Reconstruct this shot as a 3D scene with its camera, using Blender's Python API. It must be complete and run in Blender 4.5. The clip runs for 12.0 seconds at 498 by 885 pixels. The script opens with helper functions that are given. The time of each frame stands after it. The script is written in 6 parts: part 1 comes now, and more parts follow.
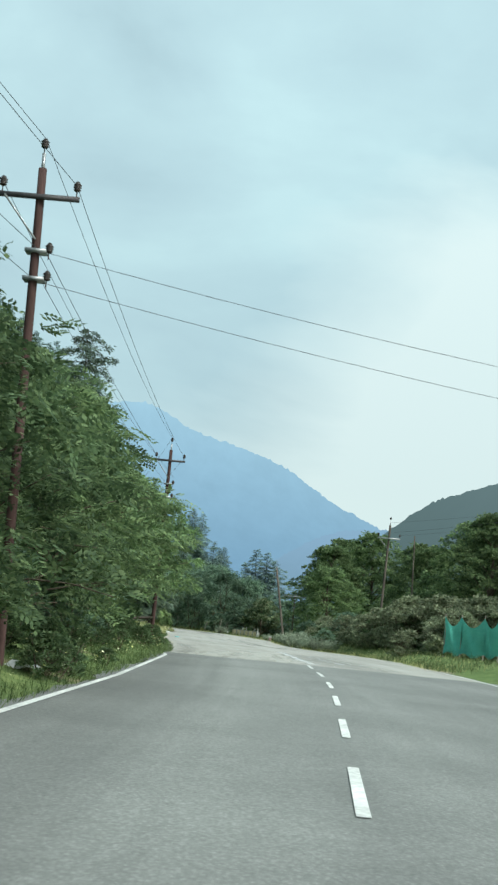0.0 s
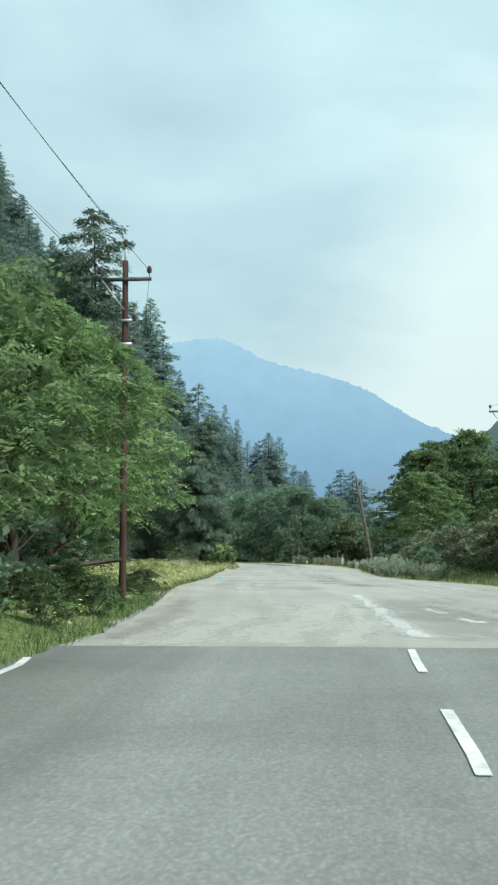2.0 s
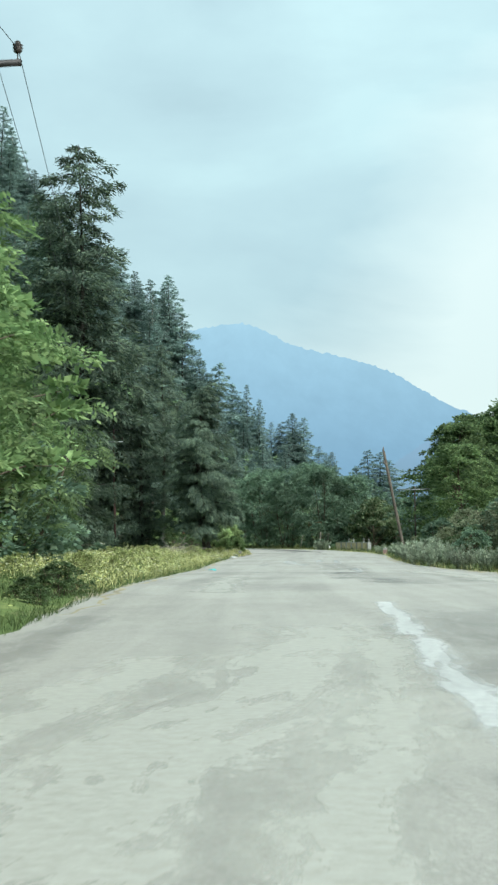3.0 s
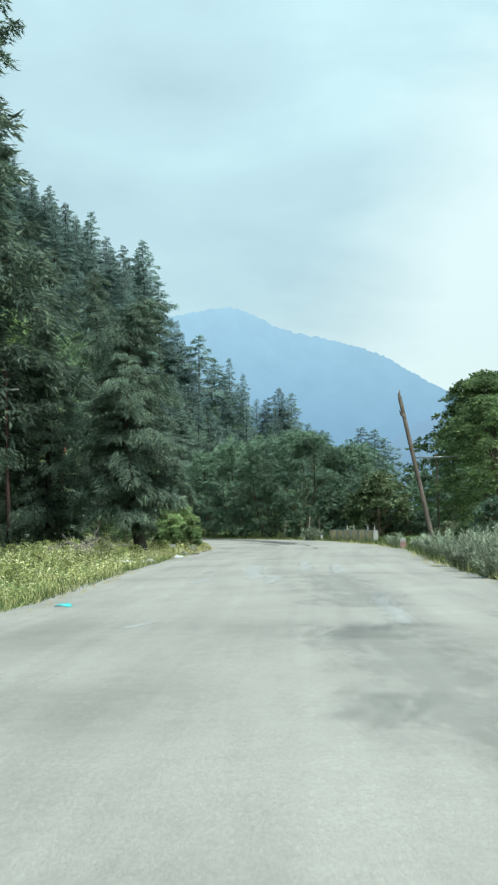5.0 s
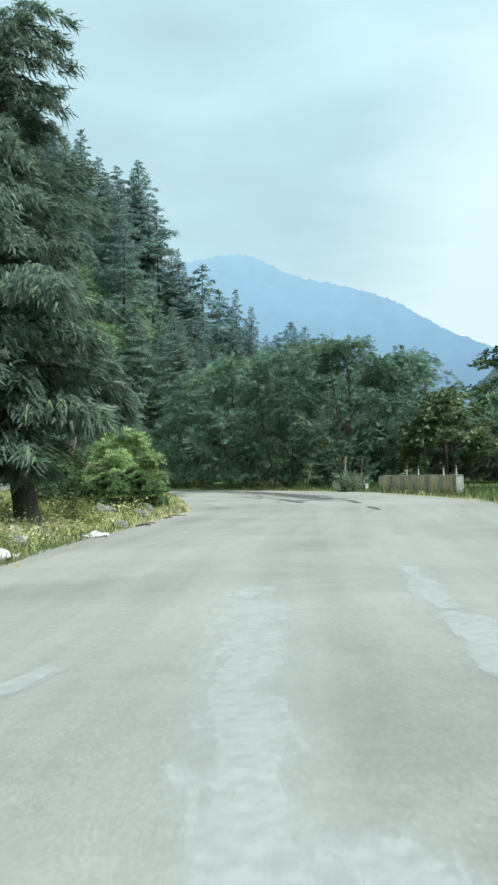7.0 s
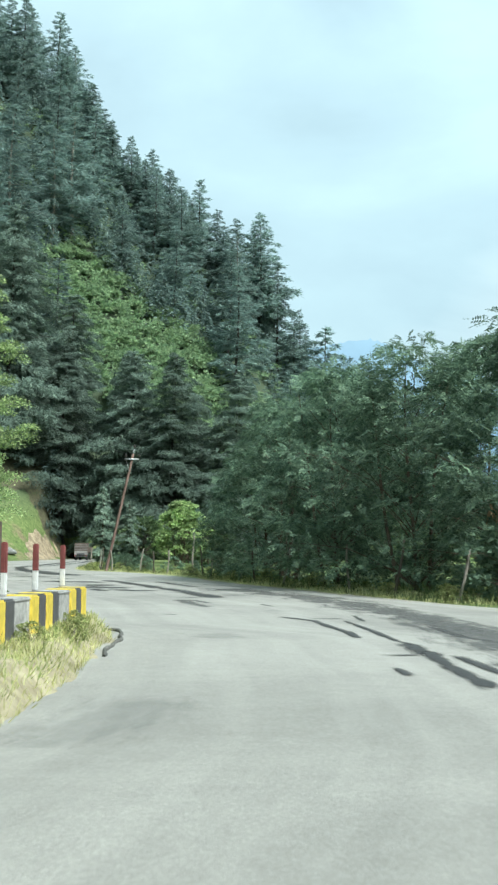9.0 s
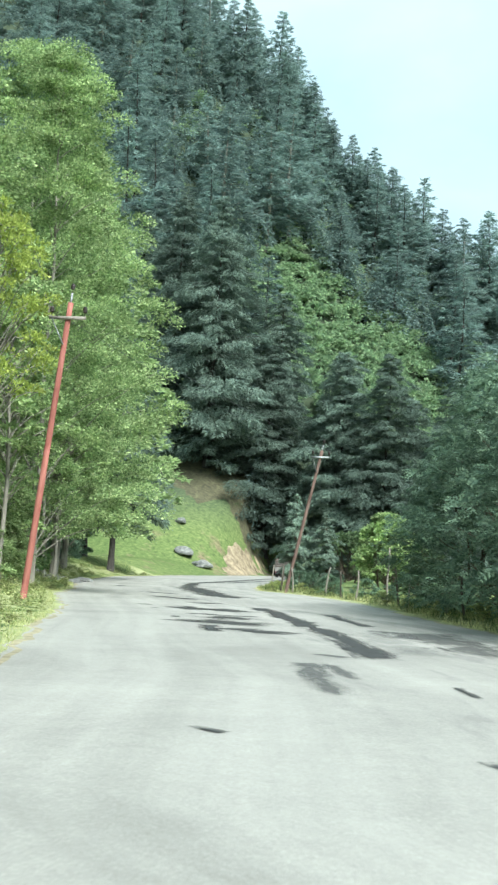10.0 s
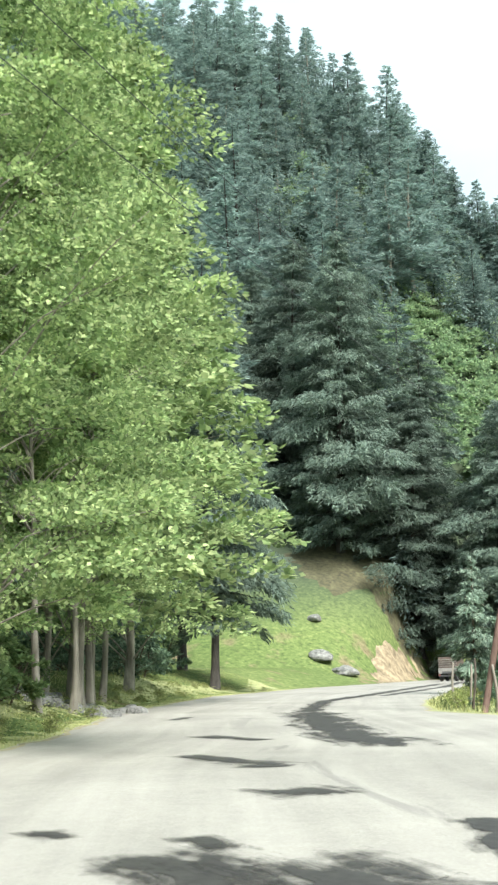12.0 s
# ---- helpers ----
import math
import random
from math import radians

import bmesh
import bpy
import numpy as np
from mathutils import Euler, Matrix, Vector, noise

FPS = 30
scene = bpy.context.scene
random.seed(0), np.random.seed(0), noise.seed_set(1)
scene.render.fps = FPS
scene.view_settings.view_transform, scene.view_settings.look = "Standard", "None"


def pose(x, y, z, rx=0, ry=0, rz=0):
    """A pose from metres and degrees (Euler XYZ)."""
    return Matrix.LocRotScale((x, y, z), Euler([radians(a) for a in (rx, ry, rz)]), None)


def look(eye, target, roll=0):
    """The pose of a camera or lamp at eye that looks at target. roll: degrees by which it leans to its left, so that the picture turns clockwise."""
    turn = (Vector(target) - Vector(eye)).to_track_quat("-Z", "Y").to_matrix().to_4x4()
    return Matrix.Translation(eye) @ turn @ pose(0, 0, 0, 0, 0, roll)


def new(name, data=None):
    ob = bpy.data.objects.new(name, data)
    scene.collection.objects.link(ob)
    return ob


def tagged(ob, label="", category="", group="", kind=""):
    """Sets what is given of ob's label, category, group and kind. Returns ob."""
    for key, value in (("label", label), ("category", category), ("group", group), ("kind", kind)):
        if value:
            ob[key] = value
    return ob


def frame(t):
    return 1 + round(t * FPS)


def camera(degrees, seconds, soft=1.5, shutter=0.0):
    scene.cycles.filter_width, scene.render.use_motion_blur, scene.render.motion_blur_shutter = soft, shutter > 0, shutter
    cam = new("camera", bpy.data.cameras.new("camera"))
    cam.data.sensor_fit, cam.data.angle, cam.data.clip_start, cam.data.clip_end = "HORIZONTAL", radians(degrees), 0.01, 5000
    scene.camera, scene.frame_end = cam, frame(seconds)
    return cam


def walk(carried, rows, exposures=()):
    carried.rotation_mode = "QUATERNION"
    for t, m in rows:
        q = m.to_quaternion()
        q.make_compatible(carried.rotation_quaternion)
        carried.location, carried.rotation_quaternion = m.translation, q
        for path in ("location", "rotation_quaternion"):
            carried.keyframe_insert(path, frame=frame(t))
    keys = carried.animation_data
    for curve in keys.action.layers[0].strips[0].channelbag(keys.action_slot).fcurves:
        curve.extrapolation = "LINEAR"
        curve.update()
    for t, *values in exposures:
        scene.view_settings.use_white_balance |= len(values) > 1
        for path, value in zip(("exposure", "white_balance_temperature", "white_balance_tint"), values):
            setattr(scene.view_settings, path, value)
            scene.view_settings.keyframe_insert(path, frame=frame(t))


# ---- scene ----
cam = camera(24.0, 12.0, soft=2.4, shutter=0.1)
PATH = [
    (0, (2.202, 4.764, 1.277), (2.133, 6.739, 1.582), 5.6),
    (0.5, (2.568, 11.098, 1.264), (2.439, 13.077, 1.525), 4.2),
    (1, (2.851, 17.497, 1.312), (2.688, 19.481, 1.512), 2.3),
    (1.5, (2.982, 24.026, 1.398), (2.808, 26.011, 1.569), 0.6),
    (2, (3.018, 30.654, 1.448), (2.818, 32.636, 1.628), 0.0),
    (2.5, (3.011, 37.505, 1.41), (2.775, 39.483, 1.585), -0.1),
    (3, (2.931, 44.464, 1.33), (2.684, 46.443, 1.486), -0.6),
    (5, (1.302, 72.336, 1.384), (1.071, 74.319, 1.515), -1.4),
    (5.5, (0.595, 79.548, 1.316), (0.378, 81.534, 1.414), -1.7),
    (6, (-0.199, 86.894, 1.188), (-0.418, 88.881, 1.24), -1.8),
    (6.5, (-1.072, 94.305, 1.105), (-1.307, 96.291, 1.138), -1.9),
    (8.5, (-4.377, 125.46, 0.948), (-4.725, 127.423, 1.104), -1.5),
    (9, (-5.186, 133.21, 0.973), (-5.647, 135.147, 1.164), 0.5),
    (9.5, (-6.368, 140.594, 1.048), (-7.007, 142.477, 1.258), 2.2),
    (10, (-8.122, 147.712, 1.095), (-8.943, 149.523, 1.307), 2.7),
    (10.5, (-10.326, 154.603, 1.058), (-11.302, 156.336, 1.267), 2.8),
    (11, (-13.144, 161.095, 1.133), (-14.205, 162.772, 1.383), 2.4),
    (11.5, (-16.438, 167.31, 1.144), (-17.499, 168.971, 1.487), 1.0),
    (12, (-19.924, 173.288, 1.045), (-20.94, 174.967, 1.434), -1.1),
]
walk(cam, [(t, look(eye, target, roll)) for t, eye, target, roll in PATH],
     exposures=[(0.0, 0.42, 6150, 8.5), (3.0, 0.55, 6150, 8.5), (5.5, 0.54, 6050, 8.5), (8.5, 0.68, 6000, 9), (9.0, 0.76, 6050, 10), (9.8, 0.98, 6000, 10.5), (10.5, 1.13, 6250, 13.5), (11.0, 1.24, 6500, 17), (12.0, 1.24, 6500, 17)])

# ---- light ----
SUN_EL, SUN_AZ = 46.0, 124.0
world = bpy.data.worlds.new("world")
scene.world = world
world.use_nodes = True


def nodes_of(tree):
    tree.nodes.clear()

    def add(kind, **kw):
        n = tree.nodes.new(kind)
        for k, v in kw.items():
            n.inputs[k.replace("_", " ")].default_value = v
        return n
    return add, tree.links.new


def ramp(add, stops):
    n = add("ShaderNodeValToRGB")
    el = n.color_ramp.elements
    while len(el) < len(stops):
        el.new(0.5)
    for e, (p, c) in zip(el, stops):
        e.position = p
        e.color = (c, c, c, 1) if isinstance(c, (int, float)) else (*c, 1)
    return n


def build_sky():
    add, link = nodes_of(world.node_tree)
    out, bg = add("ShaderNodeOutputWorld"), add("ShaderNodeBackground", Strength=0.79)
    sky = add("ShaderNodeTexSky")
    sky.sky_type = "NISHITA"
    sky.sun_disc = False
    sky.sun_elevation, sky.sun_rotation = radians(SUN_EL), radians(SUN_AZ)
    dim = add("ShaderNodeMix")
    dim.data_type, dim.blend_type = "RGBA", "MULTIPLY"
    dim.inputs[0].default_value = 1.0
    dim.inputs[7].default_value = (0.10, 0.10, 0.10, 1)
    link(sky.outputs[0], dim.inputs[6])
    co = add("ShaderNodeTexCoord")
    sep = add("ShaderNodeSeparateXYZ")
    link(co.outputs["Generated"], sep.inputs[0])
    # clouds: large soft sheets, stretched flat
    mp = add("ShaderNodeMapping", Scale=(1.0, 1.0, 2.0))
    link(co.outputs["Generated"], mp.inputs[0])
    n1 = add("ShaderNodeTexNoise", Scale=2.6, Detail=6.0, Roughness=0.5, Distortion=0.35)
    link(mp.outputs[0], n1.inputs[0])
    n2 = add("ShaderNodeTexNoise", Scale=9.0, Detail=5.0, Roughness=0.55)
    link(mp.outputs[0], n2.inputs[0])
    mixn = add("ShaderNodeMath")
    mixn.operation = "MULTIPLY_ADD"
    mixn.inputs[1].default_value = 0.22
    link(n2.outputs[0], mixn.inputs[0])
    link(n1.outputs[0], mixn.inputs[2])
    cl = ramp(add, [(0.42, (0.445, 0.605, 0.62)), (0.56, (0.525, 0.71, 0.72)), (0.66, (0.57, 0.77, 0.77)), (0.76, (0.625, 0.845, 0.83))])
    link(mixn.outputs[0], cl.inputs[0])
    # brighter, creamier air low over the valley
    low = ramp(add, [(0.40, 1.0), (0.53, 0.0)])
    cap = add("ShaderNodeClamp", Min=-0.6, Max=0.12)
    link(sep.outputs[0], cap.inputs[0])
    slant = add("ShaderNodeMath")
    slant.operation = "MULTIPLY_ADD"
    slant.inputs[1].default_value = -0.85
    link(cap.outputs[0], slant.inputs[0])
    link(sep.outputs[2], slant.inputs[2])
    edge = add("ShaderNodeMath")
    edge.operation = "MULTIPLY_ADD"
    edge.inputs[1].default_value = -0.42
    link(n1.outputs[0], edge.inputs[0])
    off = add("ShaderNodeMath")
    off.operation = "ADD"
    off.inputs[1].default_value = 0.45
    link(slant.outputs[0], off.inputs[0])
    link(off.outputs[0], edge.inputs[2])
    link(edge.outputs[0], low.inputs[0])
    lowm = add("ShaderNodeMix")
    lowm.data_type = "RGBA"
    lowm.inputs[7].default_value = (0.83, 0.965, 0.90, 1)
    side = add("ShaderNodeMapRange")
    side.inputs[1].default_value, side.inputs[2].default_value, side.inputs[3].default_value = -0.26, -0.02, 0.4
    link(sep.outputs[0], side.inputs[0])
    both = add("ShaderNodeMath")
    both.operation = "MULTIPLY"
    link(low.outputs[0], both.inputs[0])
    link(side.outputs[0], both.inputs[1])
    link(both.outputs[0], lowm.inputs[0])
    link(cl.outputs[0], lowm.inputs[6])
    mx = add("ShaderNodeMix")
    mx.data_type = "RGBA"
    mx.inputs[0].default_value = 0.86
    link(dim.outputs[2], mx.inputs[6])
    link(lowm.outputs[2], mx.inputs[7])
    veil = add("ShaderNodeMapRange")
    veil.inputs[1].default_value, veil.inputs[2].default_value, veil.inputs[3].default_value, veil.inputs[4].default_value = -0.6, -0.08, 0.93, 1.0
    link(sep.outputs[0], veil.inputs[0])
    dimmed = add("ShaderNodeMix")
    dimmed.data_type, dimmed.blend_type = "RGBA", "MULTIPLY"
    dimmed.inputs[0].default_value = 1.0
    link(mx.outputs[2], dimmed.inputs[6])
    link(veil.outputs[0], dimmed.inputs[7])
    high = add("ShaderNodeMapRange")
    high.inputs[1].default_value, high.inputs[2].default_value, high.inputs[3].default_value, high.inputs[4].default_value = 0.12, 0.46, 0.90, 1.08
    link(sep.outputs[2], high.inputs[0])
    lifted = add("ShaderNodeMix")
    lifted.data_type, lifted.blend_type = "RGBA", "MULTIPLY"
    lifted.inputs[0].default_value = 1.0
    link(dimmed.outputs[2], lifted.inputs[6])
    link(high.outputs[0], lifted.inputs[7])
    link(lifted.outputs[2], bg.inputs[0])
    link(bg.outputs[0], out.inputs[0])


build_sky()
sun_data = bpy.data.lights.new("sun", "SUN")
sun_data.energy, sun_data.angle, sun_data.color = 4.1, radians(24), (0.95, 0.97, 0.89)
sun = new("sun", sun_data)
sun.rotation_euler = (radians(90 - SUN_EL), 0, radians(180 - SUN_AZ))

# ---- materials ----


def material(name, build, rough=0.8, bump=0.0, trans=0.0, metal=0.0, spec=0.3):
    m = bpy.data.materials.new(name)
    m.use_nodes = True
    add, link = nodes_of(m.node_tree)
    out, bs = add("ShaderNodeOutputMaterial"), add("ShaderNodeBsdfPrincipled", Roughness=rough, Metallic=metal)
    bs.inputs["Specular IOR Level"].default_value = spec
    col, hgt = build(add, link)
    link(col, bs.inputs["Base Color"])
    if hgt is not None and bump:
        b = add("ShaderNodeBump", Strength=bump, Distance=0.05)
        link(hgt, b.inputs["Height"])
        link(b.outputs[0], bs.inputs["Normal"])
    if trans:
        tr = add("ShaderNodeBsdfTranslucent")
        link(col, tr.inputs[0])
        ms = add("ShaderNodeMixShader", Fac=trans)
        link(bs.outputs[0], ms.inputs[1])
        link(tr.outputs[0], ms.inputs[2])
        link(ms.outputs[0], out.inputs[0])
    else:
        link(bs.outputs[0], out.inputs[0])
    return m


def mixc(add, link, fac, a, b, mode="MIX"):
    n = add("ShaderNodeMix")
    n.data_type, n.blend_type = "RGBA", mode
    for sock, v in ((n.inputs[0], fac), (n.inputs[6], a), (n.inputs[7], b)):
        if isinstance(v, (int, float)):
            sock.default_value = v
        elif isinstance(v, tuple):
            sock.default_value = (*v, 1)
        else:
            link(v, sock)
    return n.outputs[2]


def noise_tex(add, link, co, scale, detail=4.0, rough=0.55, stretch=None, dist=0.0):
    if stretch:
        mp = add("ShaderNodeMapping", Scale=stretch)
        link(co, mp.inputs[0])
        co = mp.outputs[0]
    n = add("ShaderNodeTexNoise", Scale=scale, Detail=detail, Roughness=rough, Distortion=dist)
    link(co, n.inputs[0])
    return n.outputs[0]


def leaf_mat(name, dark, mid, light, trans=0.3):
    def build(add, link):
        g = add("ShaderNodeNewGeometry")
        r = ramp(add, [(0.0, dark), (0.55, mid), (1.0, light)])
        link(g.outputs["Random Per Island"], r.inputs[0])
        o = add("ShaderNodeObjectInfo")
        hs = add("ShaderNodeHueSaturation")
        mr = add("ShaderNodeMapRange")
        mr.inputs[3].default_value, mr.inputs[4].default_value = 0.78, 1.2
        link(o.outputs["Random"], mr.inputs[0])
        link(mr.outputs[0], hs.inputs["Value"])
        link(r.outputs[0], hs.inputs["Color"])
        co = add("ShaderNodeTexCoord")
        n = noise_tex(add, link, co.outputs["Object"], 0.7, 3)
        nr = ramp(add, [(0.32, 0.58), (0.5, 0.95), (0.68, 1.28)])
        link(n, nr.inputs[0])
        return mixc(add, link, 1.0, hs.outputs[0], nr.outputs[0], "MULTIPLY"), None
    return material(name, build, rough=0.7, trans=trans, spec=0.15)


def bark_mat(name, a, b, scale=6.0):
    def build(add, link):
        co = add("ShaderNodeTexCoord")
        n = noise_tex(add, link, co.outputs["Object"], scale, 6, 0.65, (1, 1, 0.18), 0.6)
        n2 = noise_tex(add, link, co.outputs["Object"], 0.8, 3)
        r = ramp(add, [(0.3, a), (0.7, b)])
        link(n, r.inputs[0])
        r2 = ramp(add, [(0.3, 0.7), (0.7, 1.15)])
        link(n2, r2.inputs[0])
        return mixc(add, link, 1.0, r.outputs[0], r2.outputs[0], "MULTIPLY"), n
    return material(name, build, rough=0.9, bump=0.8, spec=0.15)


def speckle_mat(name, a, b, scale, rough=0.85, bump=0.4, big=0.6, metal=0.0, spec=0.3):
    def build(add, link):
        co = add("ShaderNodeTexCoord")
        n = noise_tex(add, link, co.outputs["Object"], scale, 5, 0.6)
        n2 = noise_tex(add, link, co.outputs["Object"], big, 4)
        r = ramp(add, [(0.3, a), (0.7, b)])
        link(n, r.inputs[0])
        r2 = ramp(add, [(0.3, 0.72), (0.7, 1.2)])
        link(n2, r2.inputs[0])
        return mixc(add, link, 1.0, r.outputs[0], r2.outputs[0], "MULTIPLY"), n
    return material(name, build, rough=rough, bump=bump, metal=metal, spec=spec)


def ground_build(add, link):
    co = add("ShaderNodeTexCoord")
    p = co.outputs["Object"]
    fine = noise_tex(add, link, p, 2.2, 8, 0.7)
    mid = noise_tex(add, link, p, 0.25, 5, 0.6)
    wide = noise_tex(add, link, p, 0.035, 4, 0.55)
    g = ramp(add, [(0.28, (0.05, 0.074, 0.032)), (0.5, (0.115, 0.155, 0.06)), (0.72, (0.215, 0.245, 0.105))])
    link(fine, g.inputs[0])
    w = ramp(add, [(0.35, (0.75, 0.85, 0.7)), (0.65, (1.25, 1.2, 1.1))])
    link(wide, w.inputs[0])
    c = mixc(add, link, 1.0, g.outputs[0], w.outputs[0], "MULTIPLY")
    soil = ramp(add, [(0.3, (0.13, 0.095, 0.06)), (0.7, (0.27, 0.21, 0.14))])
    link(fine, soil.inputs[0])
    sepg = add("ShaderNodeSeparateXYZ")
    link(p, sepg.inputs[0])
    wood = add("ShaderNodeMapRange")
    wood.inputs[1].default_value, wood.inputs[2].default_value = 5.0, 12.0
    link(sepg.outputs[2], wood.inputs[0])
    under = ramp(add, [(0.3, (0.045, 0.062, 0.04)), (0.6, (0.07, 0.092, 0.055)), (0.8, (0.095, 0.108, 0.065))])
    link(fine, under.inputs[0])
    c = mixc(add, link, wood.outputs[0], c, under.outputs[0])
    sm = ramp(add, [(0.58, 0.0), (0.67, 0.8)])
    link(mid, sm.inputs[0])
    low = add("ShaderNodeMapRange")
    low.inputs[1].default_value, low.inputs[2].default_value, low.inputs[3].default_value, low.inputs[4].default_value = 3.0, 7.0, 1.0, 0.0
    link(sepg.outputs[2], low.inputs[0])
    mm = add("ShaderNodeMath")
    mm.operation = "MULTIPLY"
    link(sm.outputs[0], mm.inputs[0])
    link(low.outputs[0], mm.inputs[1])
    return mixc(add, link, mm.outputs[0], c, soil.outputs[0]), fine


def asphalt_mat(name, a, b, worn):
    """a, b: binder and stone; worn: paler dust, with patches, wheel polish and dark seepage further along."""
    def build(add, link):
        co = add("ShaderNodeTexCoord")
        uv, p = co.outputs["UV"], co.outputs["Object"]
        grain = add("ShaderNodeTexVoronoi", Scale=24.0)
        link(p, grain.inputs[0])
        fine = noise_tex(add, link, p, 34.0, 5, 0.7)
        r = ramp(add, [(0.15, a), (0.85, b)])
        link(fine, r.inputs[0])
        wide = noise_tex(add, link, p, 0.22, 6, 0.6, dist=0.4)
        wr = ramp(add, [(0.3, 0.80), (0.5, 1.0), (0.7, 1.15)])
        blot = noise_tex(add, link, p, 5.0, 5, 0.7)
        br = ramp(add, [(0.3, 0.93), (0.7, 1.07)])
        link(blot, br.inputs[0])
        link(wide, wr.inputs[0])
        c = mixc(add, link, 1.0, r.outputs[0], wr.outputs[0], "MULTIPLY")
        c = mixc(add, link, 1.0, c, br.outputs[0], "MULTIPLY")
        streak = noise_tex(add, link, uv, 1.0, 5, 0.55, (1.5, 0.045, 1), 0.3)
        sr = ramp(add, [(0.35, 0.92), (0.65, 1.07)])
        link(streak, sr.inputs[0])
        c = mixc(add, link, 1.0, c, sr.outputs[0], "MULTIPLY")
        stones = ramp(add, [(0.05, 1.30), (0.30, 0.98), (0.6, 0.80)])
        link(grain.outputs["Distance"], stones.inputs[0])
        c = mixc(add, link, 0.9 if not worn else 0.35, c, stones.outputs[0], "MULTIPLY")
        sep = add("ShaderNodeSeparateXYZ")
        link(uv, sep.inputs[0])
        if not worn:
            # pale dusty wheel paths, darker beside the verge
            wob = add("ShaderNodeMath")
            wob.operation = "MULTIPLY_ADD"
            wob.inputs[1].default_value = 1.6
            link(streak, wob.inputs[0])
            link(sep.outputs[0], wob.inputs[2])
            lane = ramp(add, [(0.06, 0.80), (0.20, 0.90), (0.30, 1.16), (0.42, 1.0), (0.52, 1.12), (0.60, 0.96), (0.80, 0.98)])
            frac = add("ShaderNodeMath")
            frac.operation = "DIVIDE"
            frac.inputs[1].default_value = 11.5
            link(wob.outputs[0], frac.inputs[0])
            link(frac.outputs[0], lane.inputs[0])
            c = mixc(add, link, 1.0, c, lane.outputs[0], "MULTIPLY")
        if worn:
            pale = noise_tex(add, link, uv, 1.0, 6, 0.62, (0.9, 0.07, 1), 0.35)
            pr = ramp(add, [(0.47, 0.0), (0.60, 0.16), (0.78, 0.28)])
            link(pale, pr.inputs[0])
            c = mixc(add, link, pr.outputs[0], c, (0.47, 0.456, 0.408))
            # dark tar and seepage streaks round the bend
            tar = noise_tex(add, link, uv, 1.0, 6, 0.6, (0.55, 0.13, 1), 1.1)
            tr = ramp(add, [(0.60, 0.0), (0.66, 0.32)])
            link(tar, tr.inputs[0])
            along = add("ShaderNodeMapRange")
            along.inputs[1].default_value, along.inputs[2].default_value = 132.0, 168.0
            link(sep.outputs[1], along.inputs[0])
            across = ramp(add, [(0.36, 0.0), (0.46, 1.0), (0.80, 1.0), (0.93, 0.0)])
            fr = add("ShaderNodeMath")
            fr.operation = "DIVIDE"
            fr.inputs[1].default_value = 12.0
            link(sep.outputs[0], fr.inputs[0])
            link(fr.outputs[0], across.inputs[0])
            m1 = add("ShaderNodeMath")
            m1.operation = "MULTIPLY"
            link(tr.outputs[0], m1.inputs[0])
            link(along.outputs[0], m1.inputs[1])
            m2 = add("ShaderNodeMath")
            m2.operation = "MULTIPLY"
            link(m1.outputs[0], m2.inputs[0])
            link(across.outputs[0], m2.inputs[1])
            c = mixc(add, link, m2.outputs[0], c, (0.055, 0.055, 0.06))
        return c, fine
    return material(name, build, rough=0.78, bump=0.35, spec=0.35)


def plain_mat(name, c, rough=0.6, metal=0.0, wear=0.25):
    lo, hi = tuple(v * (1 - wear) for v in c), tuple(min(1, v * (1 + wear * 0.6)) for v in c)
    return speckle_mat(name, lo, hi, 9.0, rough=rough, bump=0.15, metal=metal, big=1.7)


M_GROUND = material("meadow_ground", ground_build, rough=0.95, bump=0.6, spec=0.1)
M_ASPHALT = asphalt_mat("newer_asphalt", (0.104, 0.106, 0.098), (0.275, 0.277, 0.256), False)
M_OLD = asphalt_mat("dusty_asphalt", (0.222, 0.212, 0.189), (0.376, 0.362, 0.322), True)
M_PAINT = speckle_mat("road_paint", (0.42, 0.42, 0.40), (0.74, 0.74, 0.69), 14.0, rough=0.6, bump=0.2)
M_BARK = bark_mat("brown_bark", (0.05, 0.038, 0.028), (0.17, 0.135, 0.10))
M_CEDARBARK = bark_mat("cedar_bark", (0.035, 0.032, 0.028), (0.085, 0.078, 0.068))
M_PALEBARK = bark_mat("pale_bark", (0.14, 0.125, 0.10), (0.40, 0.37, 0.31), 3.0)
M_LEAF = leaf_mat("broad_leaves", (0.057, 0.091, 0.046), (0.105, 0.16, 0.073), (0.182, 0.244, 0.11), 0.42)
M_LEAFMID = leaf_mat("mid_green_leaves", (0.088, 0.134, 0.064), (0.154, 0.226, 0.099), (0.248, 0.325, 0.143), 0.45)
M_LEAFYELLOW = leaf_mat("yellow_green_leaves", (0.288, 0.36, 0.084), (0.456, 0.552, 0.132), (0.672, 0.744, 0.216), 0.55)
M_LEAFGREEN = leaf_mat("fresh_green_leaves", (0.11, 0.18, 0.075), (0.19, 0.29, 0.12), (0.31, 0.41, 0.18), 0.48)
M_MEADOW = leaf_mat("meadow_weed_leaves", (0.156, 0.216, 0.072), (0.324, 0.372, 0.132), (0.624, 0.624, 0.312), 0.4)
M_LEAFLIGHT = leaf_mat("light_leaves", (0.14, 0.215, 0.09), (0.295, 0.40, 0.172), (0.51, 0.595, 0.295), 0.5)
M_LEAFDARK = leaf_mat("dark_leaves", (0.095, 0.152, 0.107), (0.156, 0.234, 0.156), (0.244, 0.342, 0.217), 0.42)
